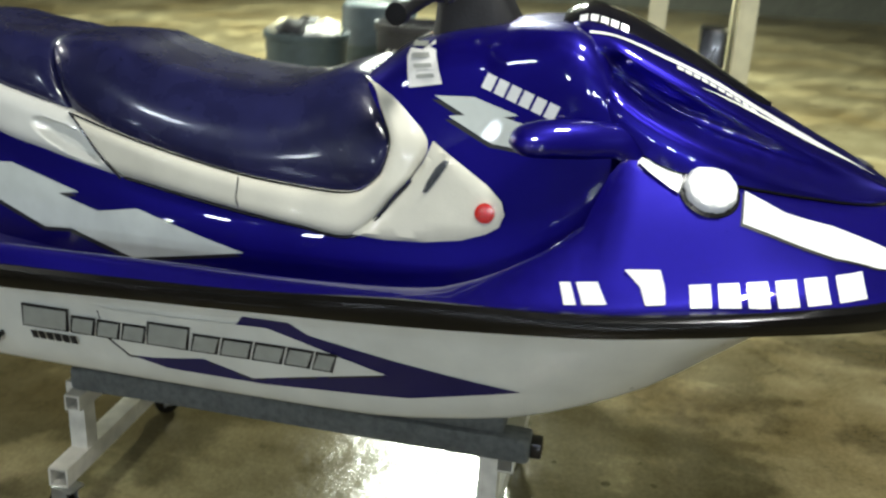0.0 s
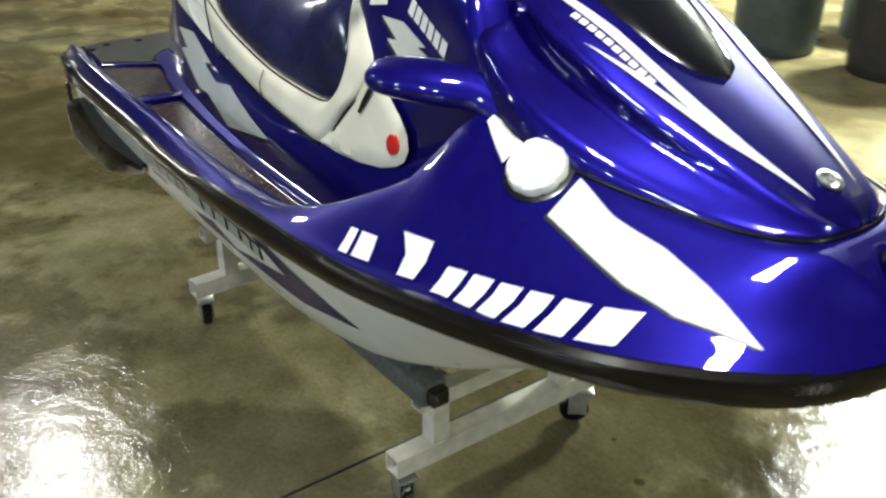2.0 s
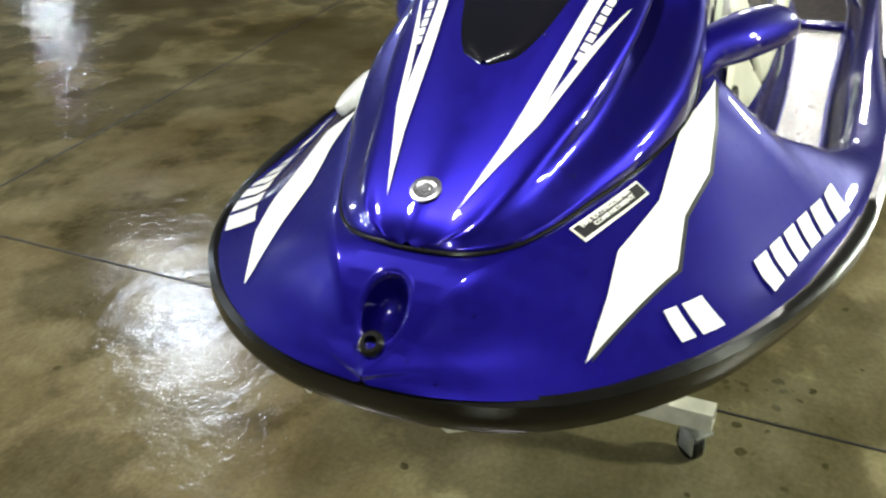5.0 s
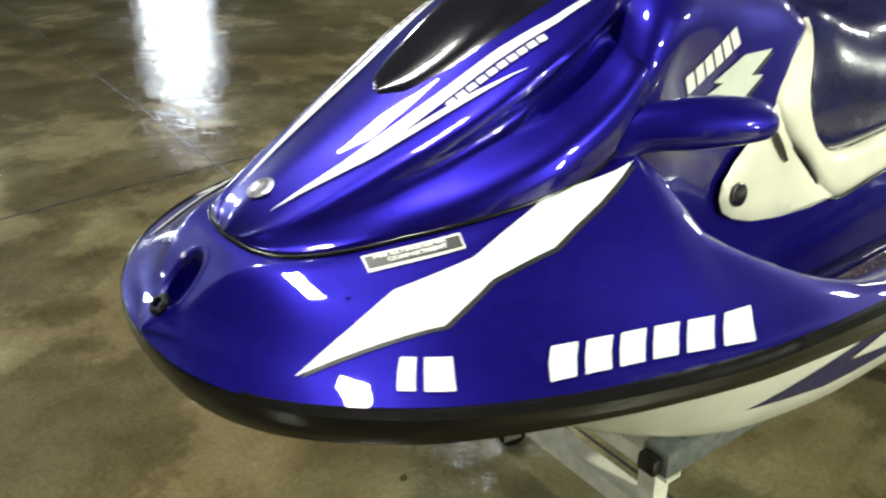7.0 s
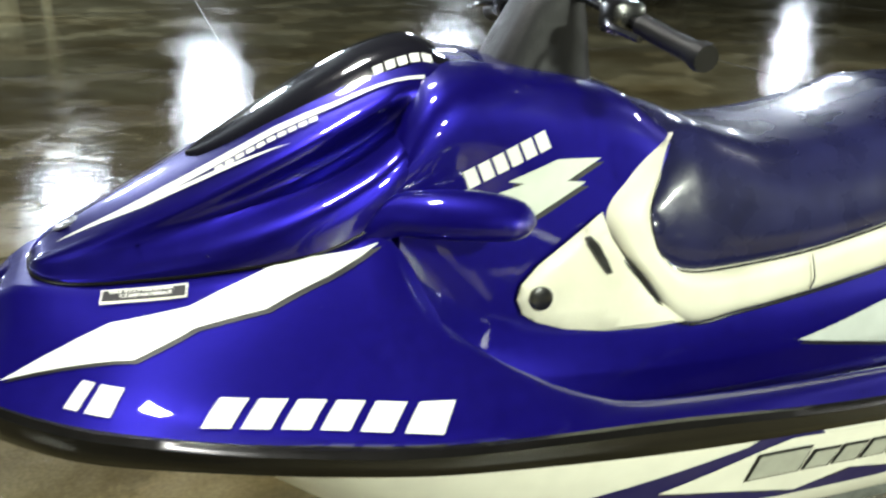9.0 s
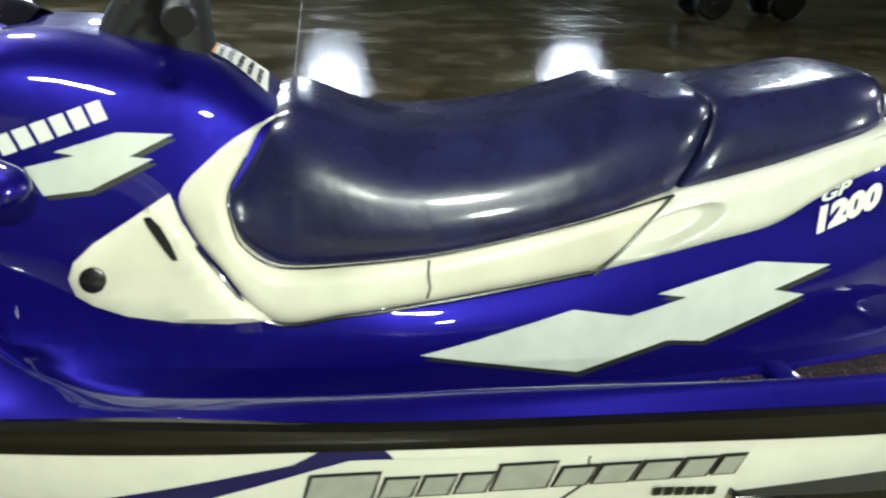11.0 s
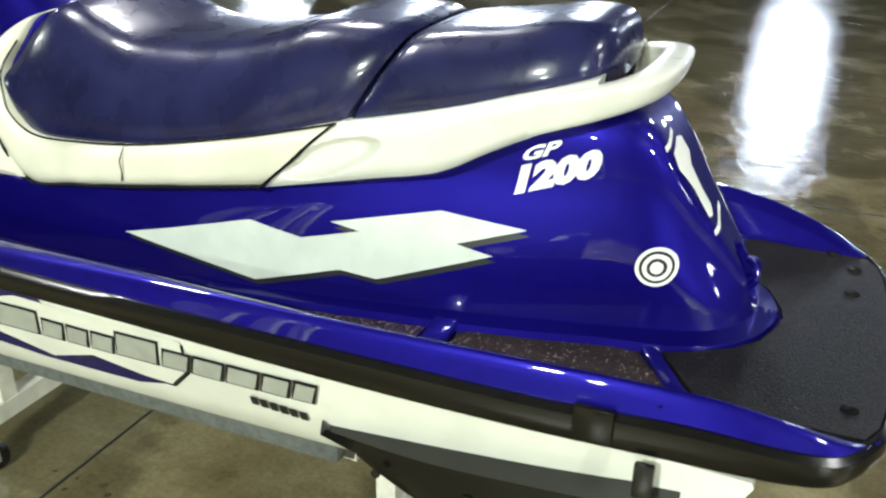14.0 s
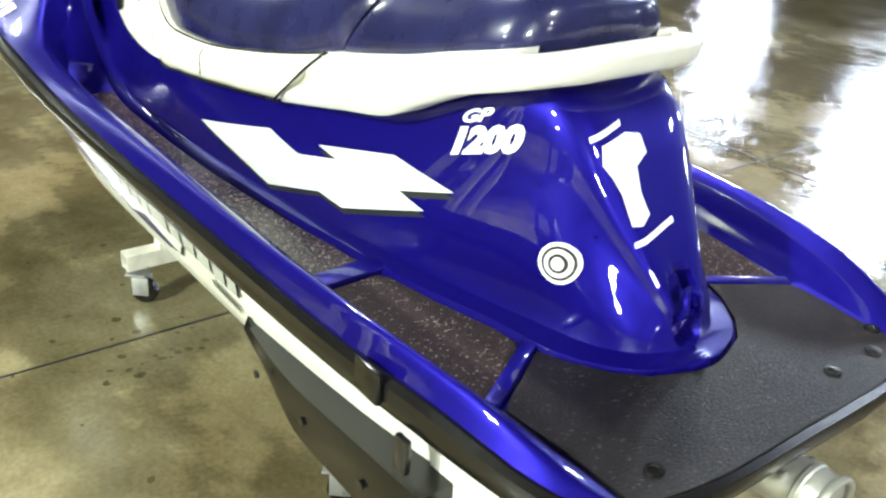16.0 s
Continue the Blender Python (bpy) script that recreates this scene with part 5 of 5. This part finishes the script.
for y in (-22.6, -17.6, -12.6, -7.6, -2.6, 2.4, 7.4, 12.4, 17.4):
    tagged(part("floor_joint", box(38, 0.007, 0.004, (-1, y, 0.0008)), DARKLINE, None, flat=True), "dark saw-cut joint in the concrete floor", "floor joint", kind="structure")
WETSPOT = mat("wet_spot", (0.065, 0.057, 0.026), 0.14, 0, 0, 0.2, 20)
random.seed(21)
spots = bmesh.new()
for cx, cy, spread, count in ((1.78, 0.42, 0.12, 12), (1.65, 0.47, 0.05, 8), (1.67, 0.28, 0.05, 9), (2.45, 0.25, 0.18, 5), (2.26, 0.5, 0.2, 4), (1.87, 0.91, 0.05, 9), (1.4, 0.6, 0.3, 5), (-0.1, 1.4, 0.25, 5), (2.0, -1.0, 0.5, 6)):
    for k in range(count):
        x, y, r = random.gauss(cx, spread), random.gauss(cy, spread), random.uniform(0.004, 0.015)
        if abs(y) < 0.1:
            continue
        stretch, turn = random.uniform(0.6, 1.0), random.uniform(0, 3.1)
        ring = []
        for q in range(12):
            a = 2 * math.pi * q / 12
            px, py = r * math.cos(a) * random.uniform(0.8, 1.15), r * stretch * math.sin(a) * random.uniform(0.8, 1.15)
            ring.append(spots.verts.new((x + px * math.cos(turn) - py * math.sin(turn), y + px * math.sin(turn) + py * math.cos(turn), 0.0012)))
        spots.faces.new(ring)
tagged(part("water_spots", spots, WETSPOT, None, flat=True), "dark wet drip marks on the concrete floor", "water", kind="stuff")
# housings for all of LAMPS, the added fill lights included
for at, target, sx, sy, watts, colour in LAMPS:
    lamp = thing("flood_or_fill_lamp", "bright rectangular ceiling lamp or added fill lamp in a metal housing", "lamp", "ceiling lamps", at=at)
    turn = look((0, 0, 0), Vector(target) - Vector(at))
    bm = box(sx + 0.1, sy + 0.1, 0.10, (0, 0, 0.065), 0.01)
    bmesh.ops.transform(bm, matrix=turn, verts=bm.verts)
    part("housing", bm, LAMPBODY, lamp)
    part("rod", box(0.02, 0.02, 5 - at[2] - 0.05, (0, 0, 0.05 + (5 - at[2] - 0.05) / 2)), LAMPBODY, lamp)


# ---------------------------------------------------------------- things standing round
def barrel(name, x, y, r, h, material, label, category, tag=False):
    t = thing(name, label, category, at=(x, y, 0))
    part("body", lathe([(0, 0), (r * 0.88, 0), (r * 0.92, 0.02), (r * 0.96, h * 0.5), (r, h * 0.93), (r * 1.05, h * 0.94), (r * 1.05, h), (r * 0.97, h), (r * 0.93, 0.06), (0, 0.06)], 28), material, t)
    if tag:
        rows = [[Vector((r * 0.985 * math.cos(a), r * 0.985 * math.sin(a), z)) for a in np.linspace(-2.25, -1.2, 9)] for z in (h * 0.55, h * 0.8)]
        part("paper_label", grid_mesh(rows), PAPER, t, "white paper label")
    return t


bin_thing = barrel("trash_bin", -0.10, 3.98, 0.28, 0.75, BINBLUE, "slate blue plastic trash bin heaped with rubbish", "bin")
for k in range(7):
    a = 0.9 * k
    bm = bmesh.new()
    bmesh.ops.create_icosphere(bm, subdivisions=2, radius=0.11)
    for v in bm.verts:
        v.co += v.co.normalized() * 0.04 * noise.noise(v.co * 14 + Vector((k, 0, 0)))
        v.co.z *= 0.6
    bmesh.ops.translate(bm, vec=(0.15 * math.cos(a), 0.15 * math.sin(a), 0.74 + 0.02 * (k % 3)), verts=bm.verts)
    part("rubbish", bm, (PAPER, CREAM, CLUTTER)[k % 3], bin_thing)
barrel("barrel", 0.66, 4.1, 0.29, 0.85, CLUTTER, "black plastic drum with a white paper label", "barrel", True)

rack = thing("storage_rack", "cream-painted timber rack with dark clutter on its low shelf", "rack", at=(2.46, 3.62, 0))
for x in (-0.24, 0.24):
    for y in (-0.24, 0.24):
        part("post", box(0.10, 0.10, 2.0, (x, y, 1.0), 0.006), CREAM, rack)
    part("side_rail", box(0.04, 0.38, 0.08, (x, 0, 0.13), 0.004), CREAM, rack)
    part("side_rail", box(0.04, 0.38, 0.08, (x, 0, 1.86), 0.004), CREAM, rack)
part("low_shelf", box(0.376, 0.50, 0.03, (0, 0, 0.17), 0.004), CREAM, rack)
part("top_shelf", box(0.60, 0.60, 0.03, (0, 0, 2.015), 0.004), CREAM, rack)
random.seed(4)
for k, (dx, w, h, m) in enumerate(((-0.09, 0.16, 0.62, CLUTTER), (0.09, 0.15, 0.80, BLACK))):
    ob = part("storage_box", box(w, 0.30, h, (2.46 + dx, 3.66, 0.186 + h / 2), 0.015), m)
    tagged(ob, "dark box stored on the rack shelf", "box", "boxes on the rack")
drum = thing("drum", "blue plastic drum with a white paper label", "drum", at=(0.15, 4.85, 0))
part("body", lathe([(0, 0), (0.27, 0), (0.285, 0.03), (0.29, 0.28), (0.30, 0.30), (0.29, 0.32), (0.29, 0.58), (0.30, 0.60), (0.29, 0.62), (0.285, 0.86), (0.27, 0.89), (0.0, 0.88)], 28), BINBLUE, drum)

barrel("bucket", 4.8, -15.6, 0.26, 0.5, CREAM, "cream plastic bucket by the far wall", "bucket")
pole = thing("post", "cream-painted steel post by the far wall", "post", at=(4.15, -15.9, 0))
part("shaft", tube([(0, 0, 0.0), (0, 0, 2.5), (0, 0, 5.0)], 0.08, 14), CREAM, pole)
part("base_plate", box(0.3, 0.3, 0.02, (0, 0, 0.011), 0.003), CREAM, pole)

# parked four-wheeler far across the floor
quad = thing("quad_bike", "dark parked four-wheeler with chunky tyres", "vehicle", at=(-5.3, -13.0, 0))
for x in (-0.62, 0.62):
    for y in (-0.42, 0.42):
        w = part("tyre", lathe([(0.13, -0.11), (0.27, -0.11), (0.30, -0.07), (0.31, 0), (0.30, 0.07), (0.27, 0.11), (0.13, 0.11)], 26, (x, y, 0.31), pose(0, 0, 0, 90)), RUBBER, quad)
        part("rim", lathe([(0, -0.06), (0.14, -0.09), (0.14, 0.09), (0, 0.06)], 18, (x, y, 0.31), pose(0, 0, 0, 90)), STEEL, w)
part("chassis", box(1.1, 0.4, 0.25, (0, 0, 0.45), 0.05), CLUTTER, quad)
part("seat", box(0.7, 0.3, 0.14, (-0.2, 0, 0.80), 0.05), BLACK, quad)
part("fender", box(0.5, 1.0, 0.06, (0.62, 0, 0.70), 0.03), CLUTTER, quad)
part("fender", box(0.5, 1.0, 0.06, (-0.62, 0, 0.70), 0.03), CLUTTER, quad)
part("handlebar", tube([(0.35, -0.38, 1.02), (0.42, 0, 0.98), (0.35, 0.38, 1.02)], 0.015, 8), BLACK, quad)
part("fuel_tank", box(0.4, 0.28, 0.22, (0.25, 0, 0.80), 0.07), CLUTTER, quad)
